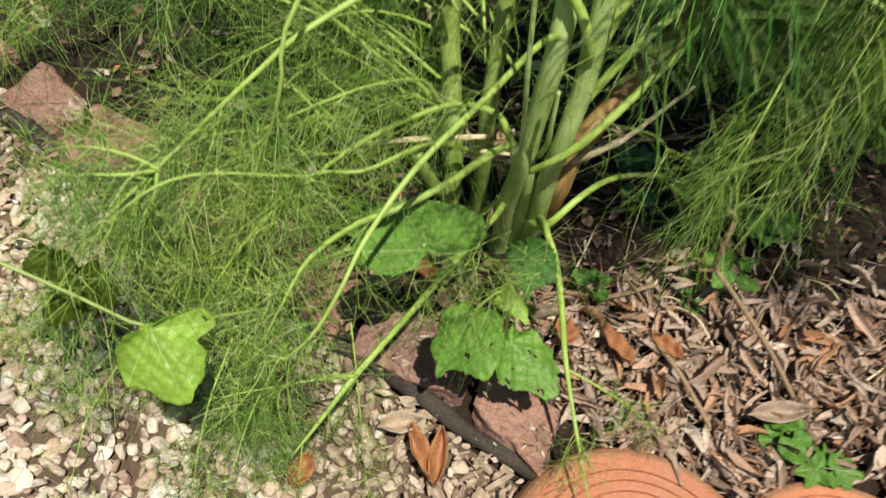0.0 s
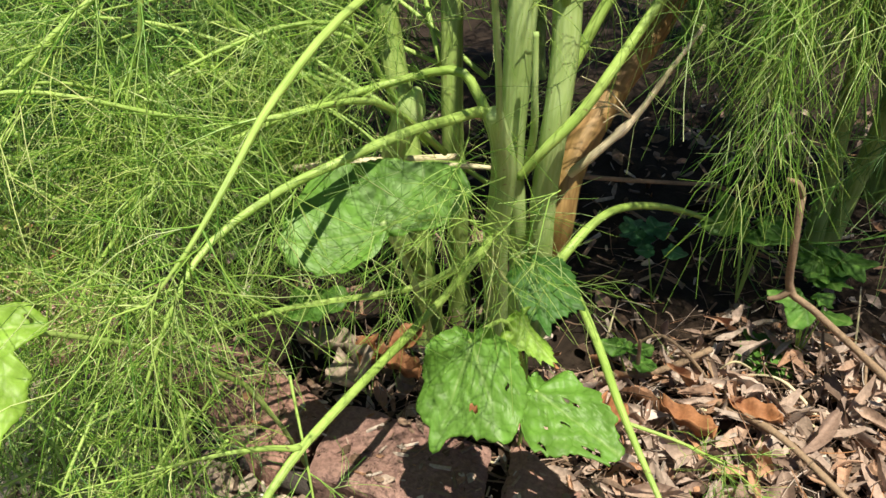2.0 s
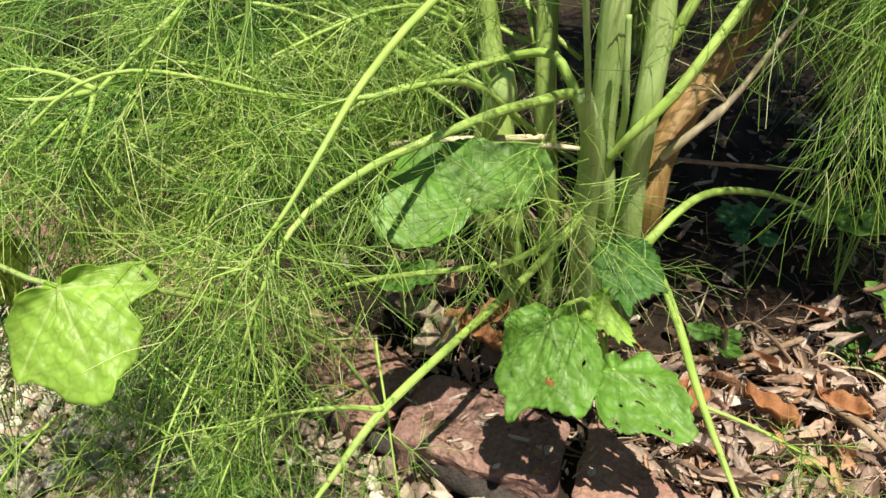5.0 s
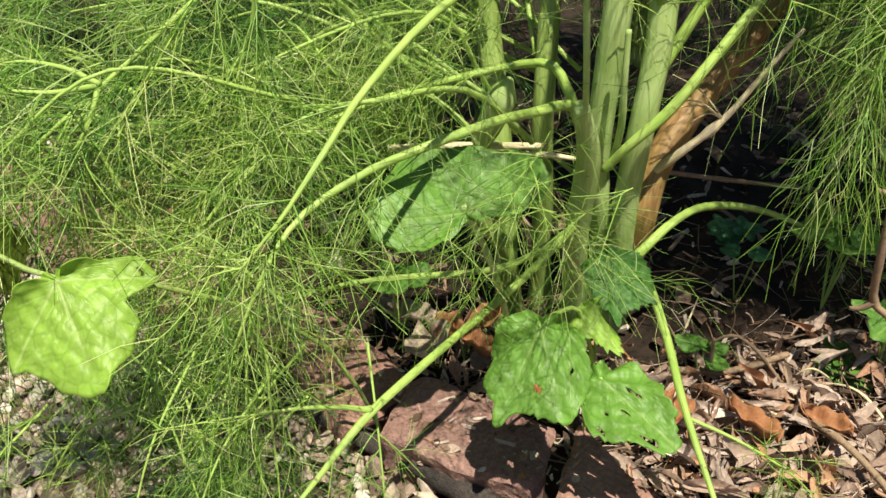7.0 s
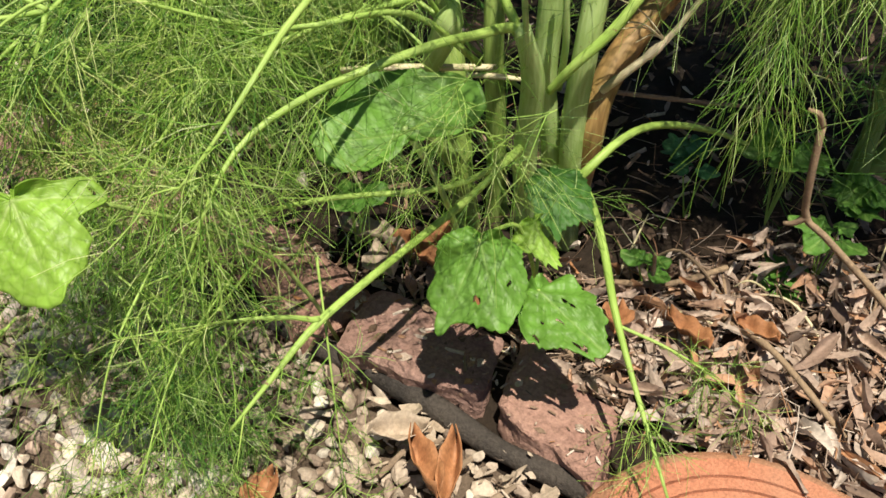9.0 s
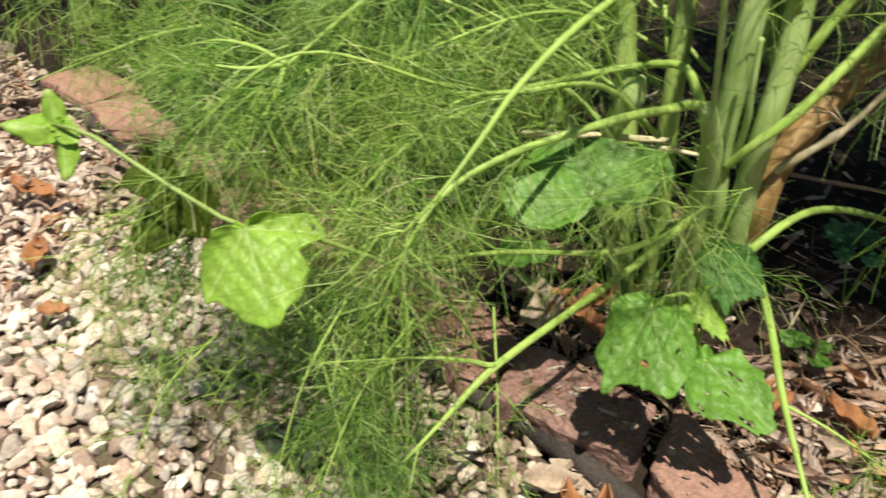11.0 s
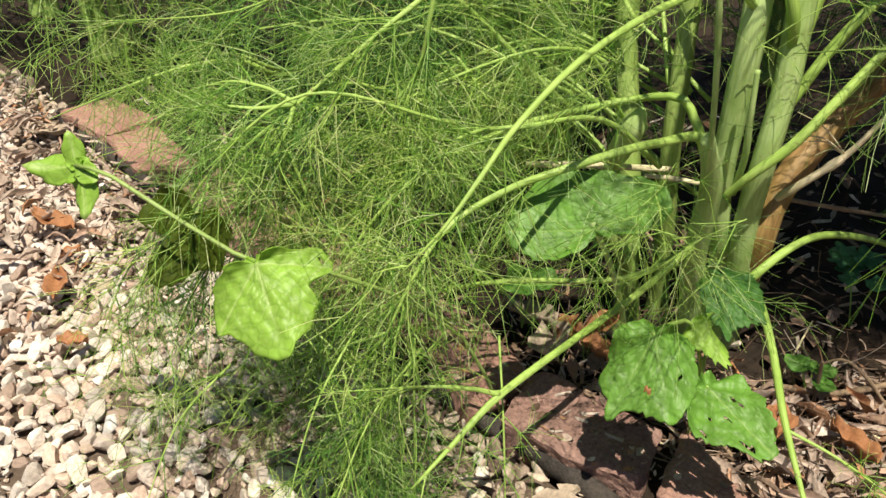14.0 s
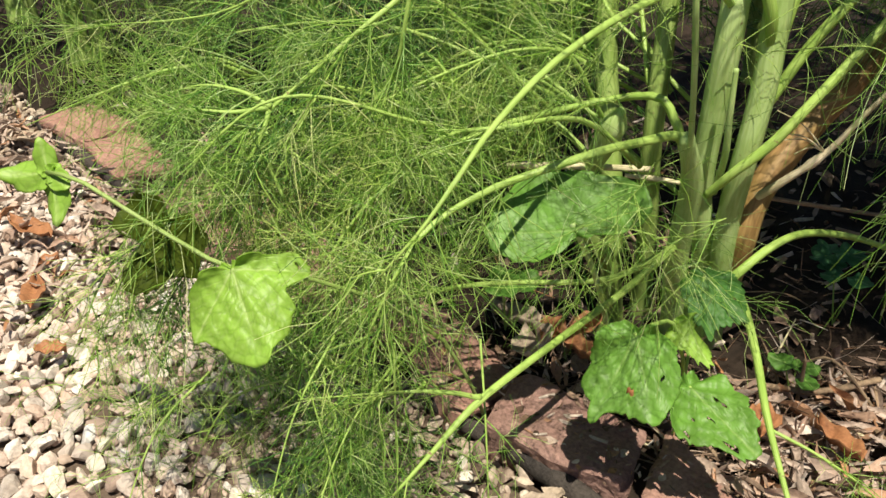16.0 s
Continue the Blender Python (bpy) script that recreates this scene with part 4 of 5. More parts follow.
frond(fennel, [(0.242, 0.58, 0.07), (0.250, 0.523, 0.130), (0.287, 0.548, 0.157), (0.325, 0.578, 0.157), (0.383, 0.608, 0.137), (0.441, 0.622, 0.108), (0.51, 0.64, 0.06)], 0.0052, 0.0028, 0.85, 3, 0.03, 5, 0.02, label="pale arching leaf stalk")
# side leaf stalks at the joint of the long left leaf
for ctrl in ([(-0.105, 0.385, 0.331), (-0.129, 0.39, 0.339), (-0.161, 0.395, 0.339), (-0.2, 0.4, 0.325)], [(-0.107, 0.385, 0.33), (-0.133, 0.38, 0.327), (-0.16, 0.375, 0.329), (-0.193, 0.37, 0.326)], [(-0.107, 0.385, 0.328), (-0.109, 0.373, 0.316), (-0.119, 0.362, 0.298), (-0.137, 0.35, 0.284)]):
    frond(fennel, ctrl, 0.0020, 0.0009, 0.3, 12, 0.05, 8, 0.028)
# lower skirt of soft fronds that hang over the gravel
for k in range(17):
    sx, sy, sz = rng.uniform(-0.14, 0.04), rng.uniform(0.36, 0.50), rng.uniform(0.18, 0.32)
    ex, ey, ez = rng.uniform(-0.36, -0.05), rng.uniform(0.27, 0.56), rng.uniform(0.02, 0.14)
    hang = [(sx, sy, sz), (sx * 0.6 + ex * 0.4, sy * 0.6 + ey * 0.4, sz + 0.03), (sx * 0.25 + ex * 0.75, sy * 0.25 + ey * 0.75, (sz + ez) / 2 + 0.03), (ex, ey, ez)]
    frond(fennel, hang, 0.0014, 0.0007, 0.15, 11, 0.065, 8, 0.026, M_THREAD if k % 4 else M_THREAD_DARK, thick=0.0003)
for k in range(12):
    sx, sy, sz = rng.uniform(-0.16, 0.0), rng.uniform(0.30, 0.40), rng.uniform(0.13, 0.22)
    ex, ey, ez = rng.uniform(-0.22, 0.03), rng.uniform(0.20, 0.36), rng.uniform(0.015, 0.06)
    hang = [(sx, sy, sz), (sx * 0.5 + ex * 0.5, sy * 0.5 + ey * 0.5, (sz + ez) / 2 + 0.03), (ex, ey, ez)]
    frond(fennel, hang, 0.0011, 0.0006, 0.05, 9, 0.055, 8, 0.020, M_THREAD if k % 3 else M_THREAD_DARK, thick=0.00026)
for k in range(9):
    sx, sy, sz = rng.uniform(-0.10, 0.03), rng.uniform(0.30, 0.37), rng.uniform(0.12, 0.18)
    ex, ey, ez = rng.uniform(-0.11, 0.0), rng.uniform(0.24, 0.30), rng.uniform(0.012, 0.04)
    if k == 8:
        sx, ex, ey = 0.05, 0.075, 0.262
    hang = [(sx, sy, sz), (sx * 0.5 + ex * 0.5, sy * 0.5 + ey * 0.5, (sz + ez) / 2 + 0.02), (ex, ey, ez)]
    frond(fennel, hang, 0.0010, 0.0006, 0.1, 9, 0.045, 9, 0.018, M_THREAD_DARK if k % 3 == 0 else M_THREAD, thick=0.00026)
# fronds behind and above
for k in range(16):
    sx, sy, sz = rng.uniform(0.05, 0.22), rng.uniform(0.60, 0.72), rng.uniform(0.15, 0.40)
    ex, ey, ez = rng.uniform(-0.42, 0.10), rng.uniform(0.56, 0.90), rng.uniform(0.10, 0.32)
    arc = [(sx, sy, sz), (sx * 0.65 + ex * 0.35, sy * 0.6 + ey * 0.4, max(sz, ez) + 0.06), (sx * 0.3 + ex * 0.7, sy * 0.3 + ey * 0.7, (sz + ez) / 2 + 0.05), (ex, ey, ez)]
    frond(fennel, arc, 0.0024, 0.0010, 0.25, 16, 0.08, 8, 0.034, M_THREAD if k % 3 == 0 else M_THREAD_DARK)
# loose wisps of thread foliage that cross the stalks and broad leaves
for k in range(30):
    c = np.array((rng.uniform(-0.02, 0.27), rng.uniform(0.40, 0.60), rng.uniform(0.16, 0.40)))
    if k % 6 == 0:
        c = np.array((rng.uniform(0.03, 0.20), rng.uniform(0.34, 0.42), rng.uniform(0.24, 0.34)))
    d = np.array((rng.uniform(-1, 0.6), rng.uniform(-0.6, 0.3), rng.uniform(-0.6, 0.5)))
    d = d / np.linalg.norm(d) * rng.uniform(0.05, 0.10)
    side = np.array((rng.normal(0, 0.02), rng.normal(0, 0.02), 0.02))
    frond(fennel, [c - d * 0.5, c + side * 0.5, c + d * 0.5 + side * 0.2], 0.0004, 0.0003, 0.05, 5, 0.045, 6, 0.032, M_THREAD, thick=0.00021)
# unseen upper fronds over the bed and a crown, added to shade its back
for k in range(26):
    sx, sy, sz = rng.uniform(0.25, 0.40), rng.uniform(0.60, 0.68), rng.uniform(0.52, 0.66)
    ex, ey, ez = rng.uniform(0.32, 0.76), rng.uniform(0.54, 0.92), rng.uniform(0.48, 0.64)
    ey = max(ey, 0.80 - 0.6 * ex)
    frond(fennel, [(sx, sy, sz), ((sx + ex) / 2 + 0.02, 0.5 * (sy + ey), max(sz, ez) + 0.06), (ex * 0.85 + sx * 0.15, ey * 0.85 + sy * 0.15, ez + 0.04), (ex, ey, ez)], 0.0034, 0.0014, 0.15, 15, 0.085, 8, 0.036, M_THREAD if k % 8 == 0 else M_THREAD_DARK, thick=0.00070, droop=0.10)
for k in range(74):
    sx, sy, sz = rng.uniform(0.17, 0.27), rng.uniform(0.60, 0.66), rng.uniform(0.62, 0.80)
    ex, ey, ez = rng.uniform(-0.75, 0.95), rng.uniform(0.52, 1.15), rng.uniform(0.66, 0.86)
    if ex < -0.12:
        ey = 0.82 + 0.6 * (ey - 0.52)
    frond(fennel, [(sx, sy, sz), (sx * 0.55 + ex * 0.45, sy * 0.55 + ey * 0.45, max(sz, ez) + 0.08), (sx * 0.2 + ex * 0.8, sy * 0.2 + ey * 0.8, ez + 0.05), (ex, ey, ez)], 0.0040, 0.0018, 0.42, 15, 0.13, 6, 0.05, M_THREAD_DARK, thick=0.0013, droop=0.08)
# five more unseen fronds, added to throw shade on the arching and slanting stalks
for k in range(5):
    ex, ey, ez = rng.uniform(0.36, 0.46), rng.uniform(0.40, 0.48), rng.uniform(0.58, 0.63)
    if k > 2:
        ex, ey = rng.uniform(0.19, 0.215), rng.uniform(0.28, 0.32)
    frond(fennel, [(0.25, 0.61, 0.72), (0.12 + ex * 0.5, 0.35 + ey * 0.45, 0.74), (0.05 + ex * 0.85, 0.12 + ey * 0.82, 0.68), (ex, ey, ez)], 0.0036, 0.0016, 0.55, 13, 0.07, 8, 0.036, M_THREAD_DARK, thick=0.0006, droop=0.08)
bud = part_of("leaf_bud", tube_mesh("leaf_bud", [(0.118, 0.560, 0.212), (0.127, 0.548, 0.240), (0.135, 0.536, 0.268), (0.140, 0.532, 0.286)], (0.007, 0.0105, 0.0115, 0.003), M_STALK, 16, 16, 0.04), fennel, "swollen pale green leaf sheath")


def bush(name_label, at, stalks, fronds, reach, height, mat, thick, seed_dir, group="fennel plants"):
    """A further fennel plant: stalks from one root and arching fronds from them."""
    plant = thing("fennel_plant", name_label, "fennel", (at[0], at[1], 0.0), group)
    tops = []
    for k in range(stalks):
        a = rng.uniform(0, 2 * math.pi)
        lean = rng.uniform(0.03, 0.14)
        bx, by = at[0] + 0.03 * math.cos(a), at[1] + 0.03 * math.sin(a)
        top = (bx + lean * math.cos(a), by + lean * math.sin(a), height * rng.uniform(0.8, 1.1))
        midp = (bx + lean * 0.3 * math.cos(a), by + lean * 0.3 * math.sin(a), height * 0.45)
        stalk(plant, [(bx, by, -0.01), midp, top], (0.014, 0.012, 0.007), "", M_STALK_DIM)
        tops.append((np.array((bx, by, 0.0)), np.array(midp), np.array(top)))
    for k in range(fronds):
        b, m, tp = tops[k % stalks]
        q = rng.uniform(0.25, 1.0)
        o = m * (1 - q) + tp * q
        a = seed_dir[0] + rng.uniform(-seed_dir[1], seed_dir[1])
        L = reach * rng.uniform(0.6, 1.2)
        dx, dy = L * math.cos(a), L * math.sin(a)
        up, end = rng.uniform(0.03, 0.16), o[2] - rng.uniform(0.02, 0.30)
        arc = [o, (o[0] + dx * 0.35, o[1] + dy * 0.35, o[2] + up), (o[0] + dx * 0.72, o[1] + dy * 0.72, (o[2] + end) / 2 + up * 0.6), (o[0] + dx, o[1] + dy, max(0.05, end))]
        frond(plant, arc, 0.0026, 0.0012, 0.2, 15, 0.09, 6, 0.036, mat, None, thick)
    return plant


path_plant = bush("tall fennel plant with mid green feathery fronds behind the gravel", (-0.43, 1.25), 3, 20, 0.34, 0.45, M_THREAD, 0.0006, (-1.9, 1.6))
frond(path_plant, [(-0.42, 1.20, 0.04), (-0.345, 0.98, 0.11), (-0.326, 0.85, 0.160), (-0.354, 0.82, 0.187), (-0.395, 0.78, 0.195), (-0.444, 0.75, 0.185), (-0.491, 0.72, 0.170), (-0.565, 0.70, 0.140)], 0.0046, 0.0022, 0.35, 18, 0.07, 9, 0.03, label="long pale arching leaf stalk")
frond(path_plant, [(-0.42, 1.20, 0.04), (-0.33, 0.98, 0.12), (-0.318, 0.84, 0.172), (-0.36, 0.81, 0.200), (-0.42, 0.79, 0.190), (-0.50, 0.76, 0.150)], 0.0036, 0.0016, 0.35, 16, 0.07, 9, 0.03)
bush("fennel plant with drooping feathery fronds by the path", (-0.82, 1.22), 3, 22, 0.34, 0.42, M_THREAD, 0.0006, (-1.5, 1.6))
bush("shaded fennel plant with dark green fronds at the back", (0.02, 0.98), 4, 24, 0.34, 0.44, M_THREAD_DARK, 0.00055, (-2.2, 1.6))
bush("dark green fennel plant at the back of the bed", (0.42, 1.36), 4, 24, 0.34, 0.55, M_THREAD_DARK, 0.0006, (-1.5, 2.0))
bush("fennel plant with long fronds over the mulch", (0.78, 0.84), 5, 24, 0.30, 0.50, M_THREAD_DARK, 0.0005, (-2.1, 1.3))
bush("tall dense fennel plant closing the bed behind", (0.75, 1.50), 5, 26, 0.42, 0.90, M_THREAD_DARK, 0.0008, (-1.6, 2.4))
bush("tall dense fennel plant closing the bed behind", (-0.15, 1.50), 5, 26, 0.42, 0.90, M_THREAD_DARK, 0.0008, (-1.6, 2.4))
# long drooping leaves in the open beside the main plant
right = thing("fennel_plant", "fennel plant whose long feathery leaves droop over the mulch", "fennel", (0.60, 0.72, 0.0), "fennel plants")
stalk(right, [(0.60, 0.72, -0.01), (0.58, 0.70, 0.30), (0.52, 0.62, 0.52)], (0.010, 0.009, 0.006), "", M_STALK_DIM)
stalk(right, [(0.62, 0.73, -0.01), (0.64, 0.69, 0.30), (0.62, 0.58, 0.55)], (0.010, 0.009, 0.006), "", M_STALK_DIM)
frond(right, [(0.52, 0.62, 0.52), (0.44, 0.56, 0.51), (0.388, 0.475, 0.455), (0.360, 0.425, 0.385), (0.345, 0.404, 0.330), (0.340, 0.394, 0.305)], 0.0018, 0.0009, 0.45, 22, 0.036, 9, 0.023, M_THREAD, thick=0.00028, droop=0.85)
frond(right, [(0.28, 0.56, 0.40), (0.36, 0.53, 0.46), (0.45, 0.49, 0.47), (0.56, 0.42, 0.40), (0.63, 0.38, 0.30)], 0.0028, 0.0014, 0.25, 16, 0.05, 9, 0.028, M_THREAD, thick=0.00028)
for k in range(17):
    sx, sy, sz = rng.uniform(0.46, 0.64), rng.uniform(0.55, 0.66), rng.uniform(0.42, 0.58)
    ex, ey, ez = rng.uniform(0.33, 0.68), rng.uniform(0.36, 0.62), rng.uniform(0.33, 0.44)
    if ex < 0.50:
        ez = max(ez, 0.37)
    frond(right, [(sx, sy, sz), (sx * 0.6 + ex * 0.4, sy * 0.6 + ey * 0.4, max(sz, ez) + 0.03), (sx * 0.2 + ex * 0.8, sy * 0.2 + ey * 0.8, (sz + ez) / 2 + 0.04), (ex, ey, ez)], 0.0015, 0.0008, 0.25, 15, 0.045, 10, 0.028, M_THREAD if k % 2 == 0 else M_THREAD_DARK, thick=0.0003, droop=0.6)

for k in range(16):
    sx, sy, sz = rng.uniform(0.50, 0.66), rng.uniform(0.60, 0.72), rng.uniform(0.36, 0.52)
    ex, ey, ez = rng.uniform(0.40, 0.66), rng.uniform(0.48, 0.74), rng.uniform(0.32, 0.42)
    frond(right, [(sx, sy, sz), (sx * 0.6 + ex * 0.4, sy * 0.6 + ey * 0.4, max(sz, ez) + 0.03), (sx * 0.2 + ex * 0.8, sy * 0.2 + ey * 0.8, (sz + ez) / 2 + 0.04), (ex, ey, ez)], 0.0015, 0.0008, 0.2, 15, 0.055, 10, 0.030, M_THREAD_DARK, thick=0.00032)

# ---------------------------------------------------------------- broad leaved vine and weeds
MAPLE = [(-180, 0.30), (-140, 0.62), (-112, 0.86), (-82, 0.55), (-52, 0.92), (-26, 0.66), (0, 1.05), (26, 0.66), (52, 0.92), (82, 0.55), (112, 0.86), (140, 0.62)]
TRILOBE = [(-180, 0.22), (-150, 0.52), (-105, 0.80), (-70, 0.86), (-38, 0.70), (0, 1.05), (38, 0.52), (68, 0.98), (98, 0.86), (140, 0.55)]
LEAF_A = [(-180, 0.08), (-135, 0.10), (-112, 0.33), (-103, 0.65), (-87, 0.745), (-66, 0.55), (-55, 0.72), (-32, 0.88), (-16, 1.02), (-2, 0.93), (13, 0.78), (22, 0.74), (31, 0.80), (43, 0.685), (64, 0.53), (78, 0.325), (100, 0.12)]
LEAF_C = [(-180, 0.08), (-116, 0.24), (-76, 0.46), (-43, 0.72), (-18, 0.92), (-4, 0.85), (10, 0.84), (20, 1.05), (28, 0.85), (40, 0.76), (52, 0.54), (76, 0.44), (129, 0.22)]
LEAF_D = [(-180, 0.12), (-113, 0.26), (-58, 0.45), (-32, 0.62), (-14, 0.85), (0, 1.05), (8, 1.0), (21, 0.77), (46, 0.68), (82, 0.44), (124, 0.25)]
LEAF_B = [(-180, 0.12), (-149, 0.39), (-135, 0.64), (-122, 0.85), (-107, 1.05), (-98, 1.1), (-85, 1.03), (-61, 0.94), (-41, 0.84), (-14, 0.75), (17, 0.76), (40, 0.9), (54, 0.99), (68, 0.97), (79, 0.84), (87, 0.62), (98, 0.25), (140, 0.08)]
SLIM = [(-180, 0.12), (-100, 0.22), (-50, 0.38), (-20, 0.72), (0, 1.0), (20, 0.72), (50, 0.38), (100, 0.22)]
ROUND = [(-180, 0.35), (-120, 0.62), (-60, 0.75), (0, 1.0), (60, 0.75), (120, 0.62)]


def petiole(parent, ctrl, r=0.0016, mat=None):
    return part_of("leaf_stem", tube_mesh("leaf_stem", ctrl, (r * 1.1, r, r * 0.9), mat or M_RACHIS, 14, 8), parent)


vine = thing("vine", "trailing vine shoot with soft lobed green leaves", "vine", (-0.02, 0.30, 0.02), "vine plants")
petiole(vine, [(0.05, 0.42, 0.02), (0.02, 0.39, 0.13), (-0.025, 0.341, 0.206), (-0.070, 0.296, 0.254), (-0.099, 0.280, 0.264), (-0.161, 0.296, 0.282), (-0.209, 0.304, 0.305), (-0.243, 0.317, 0.302)], 0.0016, M_STALK_DIM)
blade(vine, leaf_mesh("leaf_blade", LEAF_A, 0.064, M_LEAF_PALE, -0.12, 0.09, 0.05, 0.012, 5, 2, 3), (-0.099, 0.278, 0.266), (-0.085, 0.229, 0.223), (0.05, -0.62, 0.78), "bright yellow green lobed leaf")
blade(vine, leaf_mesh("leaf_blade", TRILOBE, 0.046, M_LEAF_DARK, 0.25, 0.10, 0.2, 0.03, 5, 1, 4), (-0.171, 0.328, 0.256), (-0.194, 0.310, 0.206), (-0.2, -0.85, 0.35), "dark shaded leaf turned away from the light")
petiole(vine, [(-0.161, 0.296, 0.282), (-0.167, 0.319, 0.267), (-0.171, 0.328, 0.256)], 0.0012)
for k, (tip, nrm, s) in enumerate((((-0.284, 0.317, 0.292), (0, -0.6, 0.8), 0.036), ((-0.229, 0.303, 0.274), (-0.2, -0.8, 0.5), 0.038), ((-0.255, 0.336, 0.324), (0.3, -0.6, 0.6), 0.024), ((-0.220, 0.310, 0.290), (0.6, -0.6, 0.4), 0.022))):
    blade(vine, leaf_mesh("leaf_blade", SLIM, s, M_LEAF_PALE, 0.3, 0.05, 0.45, 0.03, 1, 0, 20 + k, 8, 48), (-0.242, 0.317, 0.302), tip, nrm, "small unfolding pale leaf")

vine2 = thing("vine", "young vine seedling with lobed green leaves under fennel", "vine", (0.21, 0.42, 0.02), "vine plants")
petiole(vine2, [(0.212, 0.43, 0.0), (0.213, 0.42, 0.06), (0.210, 0.41, 0.11), (0.195, 0.41, 0.16), (0.178, 0.39, 0.175), (0.162, 0.371, 0.177)], 0.0017)
blade(vine2, leaf_mesh("leaf_blade", LEAF_C, 0.068, M_LEAF, 0.10, 0.09, 0.20, 0.04, 5, 5, 5), (0.164, 0.370, 0.177), (0.160, 0.325, 0.122), (0.02, -0.72, 0.68), "green lobed leaf with insect holes")
blade(vine2, leaf_mesh("leaf_blade", LEAF_D, 0.064, M_LEAF, 0.12, 0.10, 0.15, 0.055, 5, 9, 6), (0.208, 0.368, 0.136), (0.258, 0.315, 0.122), (0.15, -0.45, 0.85), "green leaf with many insect holes")
petiole(vine2, [(0.212, 0.41, 0.09), (0.211, 0.385, 0.12), (0.208, 0.368, 0.136)], 0.0013)
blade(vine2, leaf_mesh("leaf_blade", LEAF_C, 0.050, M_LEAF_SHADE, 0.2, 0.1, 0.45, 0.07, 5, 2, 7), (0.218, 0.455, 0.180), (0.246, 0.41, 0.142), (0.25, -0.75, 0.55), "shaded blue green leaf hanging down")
petiole(vine2, [(0.210, 0.41, 0.11), (0.214, 0.44, 0.15), (0.218, 0.455, 0.180)], 0.0013)
blade(vine2, leaf_mesh("leaf_blade", LEAF_D, 0.032, M_LEAF_PALE, 0.3, 0.12, 0.6, 0.10, 5, 1, 8), (0.206, 0.415, 0.163), (0.216, 0.395, 0.135), (0.6, -0.7, 0.4), "small torn bright green leaf")

vine3 = thing("vine", "vine leaf with two rounded lobes held up on a stem", "vine", (0.13, 0.45, 0.02), "vine plants")
petiole(vine3, [(0.155, 0.52, 0.0), (0.148, 0.49, 0.09), (0.130, 0.435, 0.185), (0.110, 0.390, 0.255)], 0.0026, M_STALK)
blade(vine3, leaf_mesh("leaf_blade", LEAF_B, 0.058, M_LEAF, 0.10, 0.03, 0.04, 0.015, 5, 1, 9, relief=0.3), (0.111, 0.387, 0.252), (0.112, 0.412, 0.276), (-0.10, -0.62, 0.76), "rounded kidney shaped green leaf")


def weed(at, leaves, size, mat, label, outline=None, tall=0.03):
    w = thing("weed", label, "weed", (at[0], at[1], float(ground_z(at[0], at[1]))), "weeds")
    base = Vector(at) - Vector((0, 0, tall))
    for k in range(leaves):
        a = k * 2.4 + at[0] * 40
        o = Vector((at[0] + 0.012 * math.cos(a), at[1] + 0.012 * math.sin(a), at[2] + 0.006 * math.sin(k * 1.7)))
        petiole(w, [(at[0], at[1], max(0.005, base.z)), tuple((base + o) / 2), tuple(o)], 0.0008)
        tip = o + Vector((math.cos(a), math.sin(a), -0.25 + 0.2 * math.sin(k)))
        blade(w, leaf_mesh("leaf_blade", outline or ROUND, size * (0.8 + 0.3 * ((k * 37) % 10) / 10), mat, 0.2, 0.08, 0.2, 0.05, 3, 0, 40 + k, 7, 40), tuple(o), tuple(tip), (0.1 * math.cos(a), -0.2, 1.0))
    return w


weed((0.325, 0.508, 0.050), 4, 0.015, M_WEED, "small bright green weed seedling in the litter")
weed((0.388, 0.635, 0.075), 2, 0.016, M_BLUE, "blue green rounded weed leaves in the shade", None, 0.06)
weed((0.462, 0.605, 0.120), 6, 0.034, M_WEED, "green toothed weed at the shaded bed edge", LEAF_D, 0.09)
weed((0.462, 0.518, 0.030), 6, 0.022, M_WEED, "low green weed with notched leaves", MAPLE)
weed((0.485, 0.520, 0.085), 5, 0.026, M_WEED, "green weed with toothed leaves by a twig", LEAF_D, 0.06)
weed((0.529, 0.335, 0.035), 6, 0.022, M_WEED, "bright green clover like weed by terracotta")
weed((0.565, 0.300, 0.030), 6, 0.024, M_WEED, "bright green weed spreading over dry leaves", MAPLE)
weed((0.050, 0.545, 0.090), 3, 0.024, M_WEED, "small oval green leaf behind the red stones", ROUND, 0.06)
weed((0.560, 0.62, 0.06), 6, 0.03, M_WEED, "low green weed in the shaded bed", MAPLE)
weed((0.400, 0.72, 0.05), 4, 0.022, M_BLUE, "dark green weed in deep shade", MAPLE)

straw = new("straw", tube_mesh("straw", [(0.046, 0.535, 0.223), (0.097, 0.55, 0.220), (0.176, 0.572, 0.212)], (0.0028, 0.0033, 0.0030), M_STRAW, 12, 8, 0.06))
tagged(straw, "bleached dry straw caught across green stalks", "straw")
for ctrl in ([(0.150, 0.54, 0.220), (0.175, 0.545, 0.217), (0.199, 0.548, 0.213)],):
    tagged(new("straw", tube_mesh("straw", ctrl, (0.002, 0.0026, 0.0018), M_STRAW, 12, 8, 0.06)), "bleached dry straw caught across green stalks", "straw")

bush("shaded fennel plant with dark green fronds beside the path", (-1.12, 1.45), 3, 12, 0.40, 0.45, M_THREAD_DARK, 0.0007, (-1.2, 1.5))
# ---------------------------------------------------------------- gravel
lo = EDGE + BED * 0.002
corners = [lo - RUN * 0.6, lo + RUN * 2.6, lo + RUN * 2.6 - BED * 2.2, lo - RUN * 0.6 - BED * 2.2]
n = 40
S, T = np.meshgrid(np.linspace(0, 1, n), np.linspace(0, 1, n))
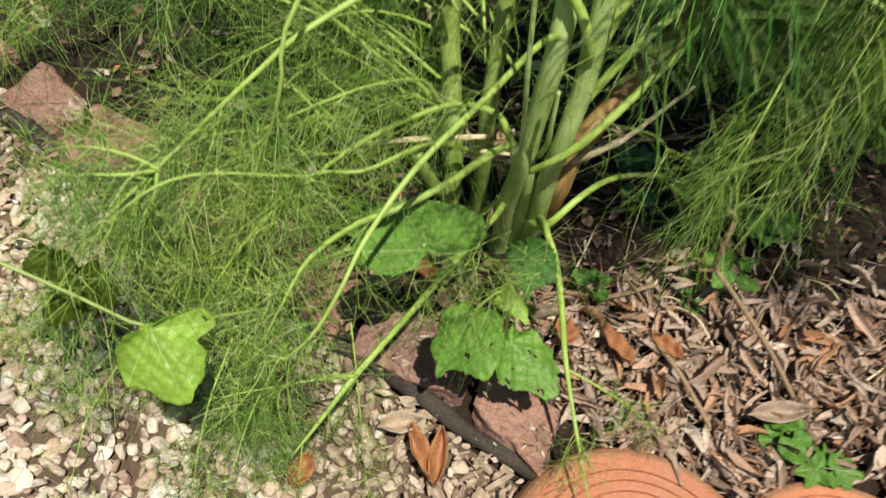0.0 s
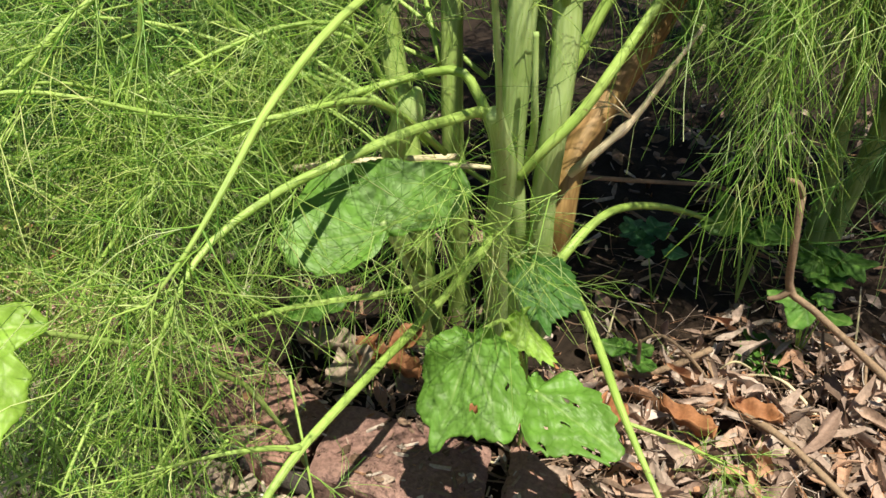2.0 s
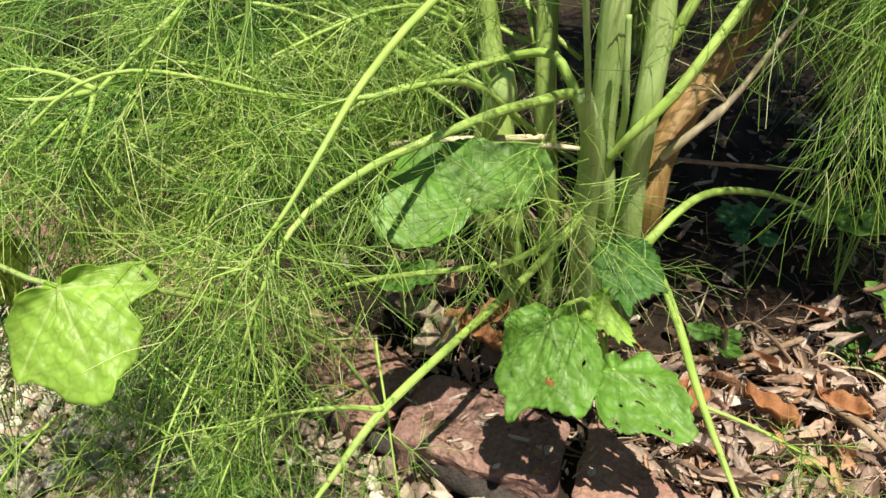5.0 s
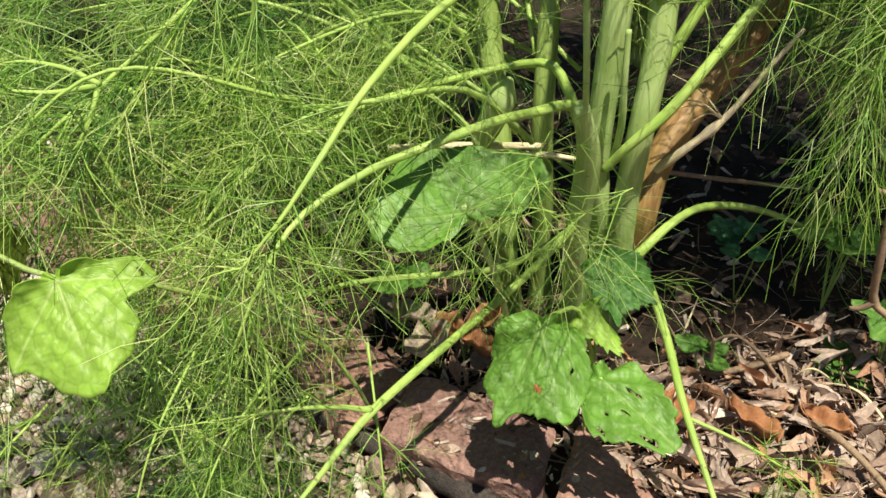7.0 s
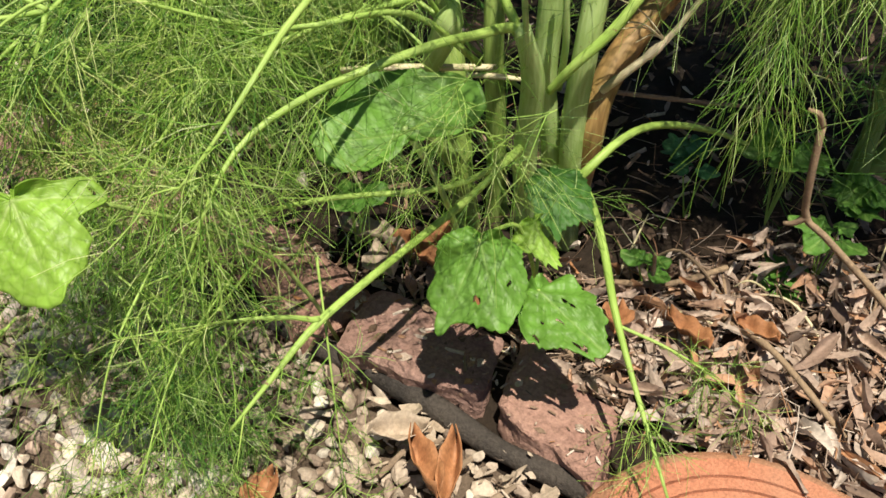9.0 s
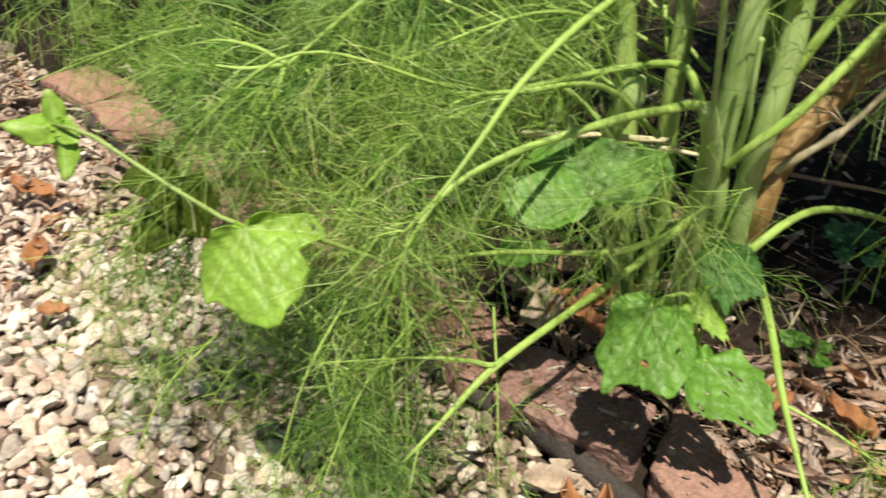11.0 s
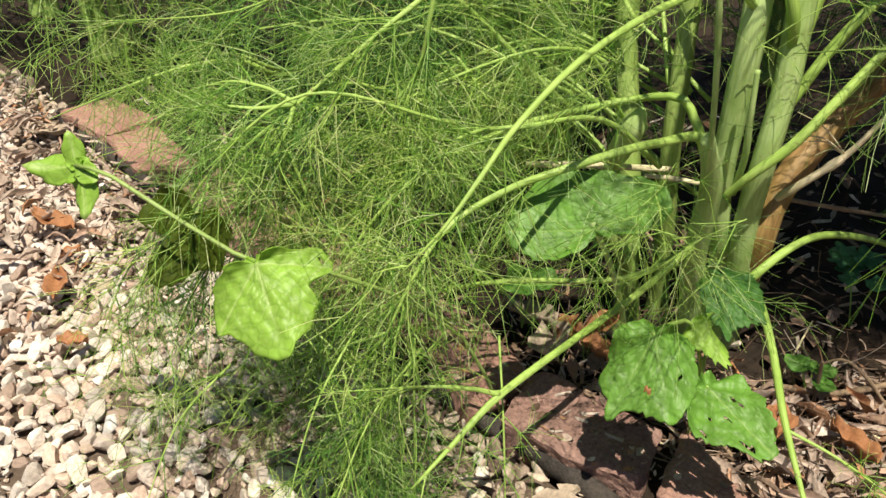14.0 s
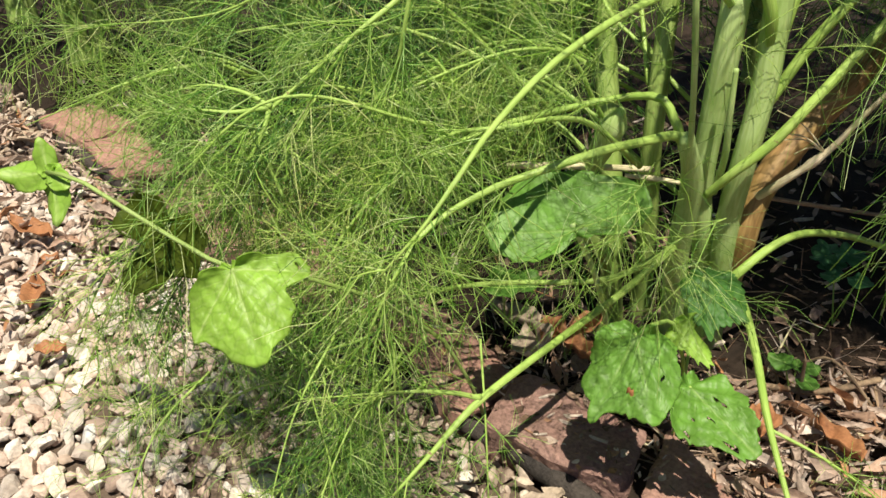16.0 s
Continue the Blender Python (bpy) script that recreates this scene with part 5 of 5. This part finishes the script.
SX = (corners[0][0] * (1 - S) + corners[1][0] * S) * (1 - T) + (corners[3][0] * (1 - S) + corners[2][0] * S) * T
SY = (corners[0][1] * (1 - S) + corners[1][1] * S) * (1 - T) + (corners[3][1] * (1 - S) + corners[2][1] * S) * T
SZ = -0.0065 + 0.001 * np.sin(SX * 70) * np.sin(SY * 61)
idx = np.arange(n * n).reshape(n, n)
quads = np.stack([idx[:-1, :-1], idx[1:, :-1], idx[1:, 1:], idx[:-1, 1:]], axis=-1).reshape(-1, 4)
tagged(new("path_grit", mesh_of("path_grit", np.stack([SX, SY, SZ], -1).reshape(-1, 3), quads.tolist(), M_GRIT)), "brown sandy grit bedding under the gravel", "path", kind="structure")
SHAPES = stone_shapes(16)


def gravel_places(count, box, depth):
    x = rng.uniform(box[0], box[1], count * 2)
    y = rng.uniform(box[2], box[3], count * 2)
    d = over_edge(x, y)
    ok = d < 0.004
    x, y = x[ok][:count], y[ok][:count]
    return np.stack([x, y, rng.uniform(-0.012, depth, len(x))], 1)


def thin_out(p, s, gap):
    """Drops stones that would sit inside one another."""
    cell = {}
    keep = []
    for i in range(len(p)):
        k = (int(p[i][0] / 0.03), int(p[i][1] / 0.03))
        clash = False
        for a in (-1, 0, 1):
            for b in (-1, 0, 1):
                for j in cell.get((k[0] + a, k[1] + b), ()):
                    if np.sum((p[i] - p[j]) ** 2) < (gap * (s[i] + s[j])) ** 2:
                        clash = True
                        break
                if clash:
                    break
            if clash:
                break
        if not clash:
            cell.setdefault(k, []).append(i)
            keep.append(i)
    return keep


gp = gravel_places(26000, (-1.15, 0.30, 0.02, 1.15), 0.006)
gs = rng.uniform(0.0085, 0.0165, len(gp)) * np.where(rng.uniform(size=len(gp)) > 0.93, 1.25, 1.0)
gs[::3] *= 0.55
keep = thin_out(gp, gs, 0.43)
gp, gs = gp[keep], gs[keep]
near = np.argsort((gp[:, 0] + 0.26) ** 2 + (gp[:, 1] - 0.40) ** 2)
single, rest = near[:300], near[300:]
soiled = over_edge(gp[:, 0], gp[:, 1]) > -0.17 - 0.04 * np.sin(gp[:, 0] * 23) + np.where(gp[:, 0] < -0.2, 0.09, 0.0)
dirty = np.array([i for i in rest if soiled[i]])
rest = np.array([i for i in rest if not soiled[i]])
v, f = scatter(SHAPES, gp[dirty], gs[dirty] * 0.84, 0.7)
tagged(new("soiled_gravel", mesh_of("soiled_gravel", v, f, M_SOILED, False)), "soil stained brownish gravel along the edging strip", "gravel", kind="stuff")
v, f = scatter(SHAPES, gp[rest], gs[rest], 0.6)
gravel = tagged(new("gravel", mesh_of("gravel", v, f, M_GRAVEL, False)), "pale cream and pinkish broken limestone gravel", "gravel", kind="stuff")

m, nt, bs, o_ = material("gravel_pebble")
info = nt.nodes.new("ShaderNodeObjectInfo")
base = ramp(nt, info.outputs["Random"], STONE)
n1, n2 = noise_tex(nt, 55), noise_tex(nt, 275, 3)
st = ramp(nt, n1.outputs[0], [(0.45, (0, 0, 0)), (0.78, (0.4, 0.4, 0.4))])
c = mix(nt, st.outputs[0], base.outputs[0], (0.30, 0.22, 0.15))
sp = ramp(nt, n2.outputs[0], [(0.3, (0.72, 0.72, 0.72)), (0.7, (1.12, 1.12, 1.12))])
c = mix(nt, 1.0, c, sp.outputs[0], "MULTIPLY")
nt.links.new(c, bs.inputs["Base Color"])
bs.inputs["Roughness"].default_value = 0.85
bs.inputs["Specular IOR Level"].default_value = 0.3
bumped(nt, bs, n2.outputs[0], 0.5, 0.002)
M_PEBBLE = m
pebble_meshes = [mesh_of("pebble", v, [tuple(q) for q in f], M_PEBBLE, False) for v, f in SHAPES]
bed_patch = tagged(new("gravel_patch"), "loose cream limestone pebbles on the path", "gravel", kind="structure")
for i in single:
    ob = new("pebble", pebble_meshes[int(rng.integers(len(SHAPES)))])
    ob.parent = bed_patch
    ob.matrix_basis = pose(*[float(q) for q in gp[i]], *[float(q) for q in np.degrees(rng.normal(0, 0.6, 2))], float(rng.uniform(0, 360))) @ Matrix.Scale(float(gs[i]), 4)
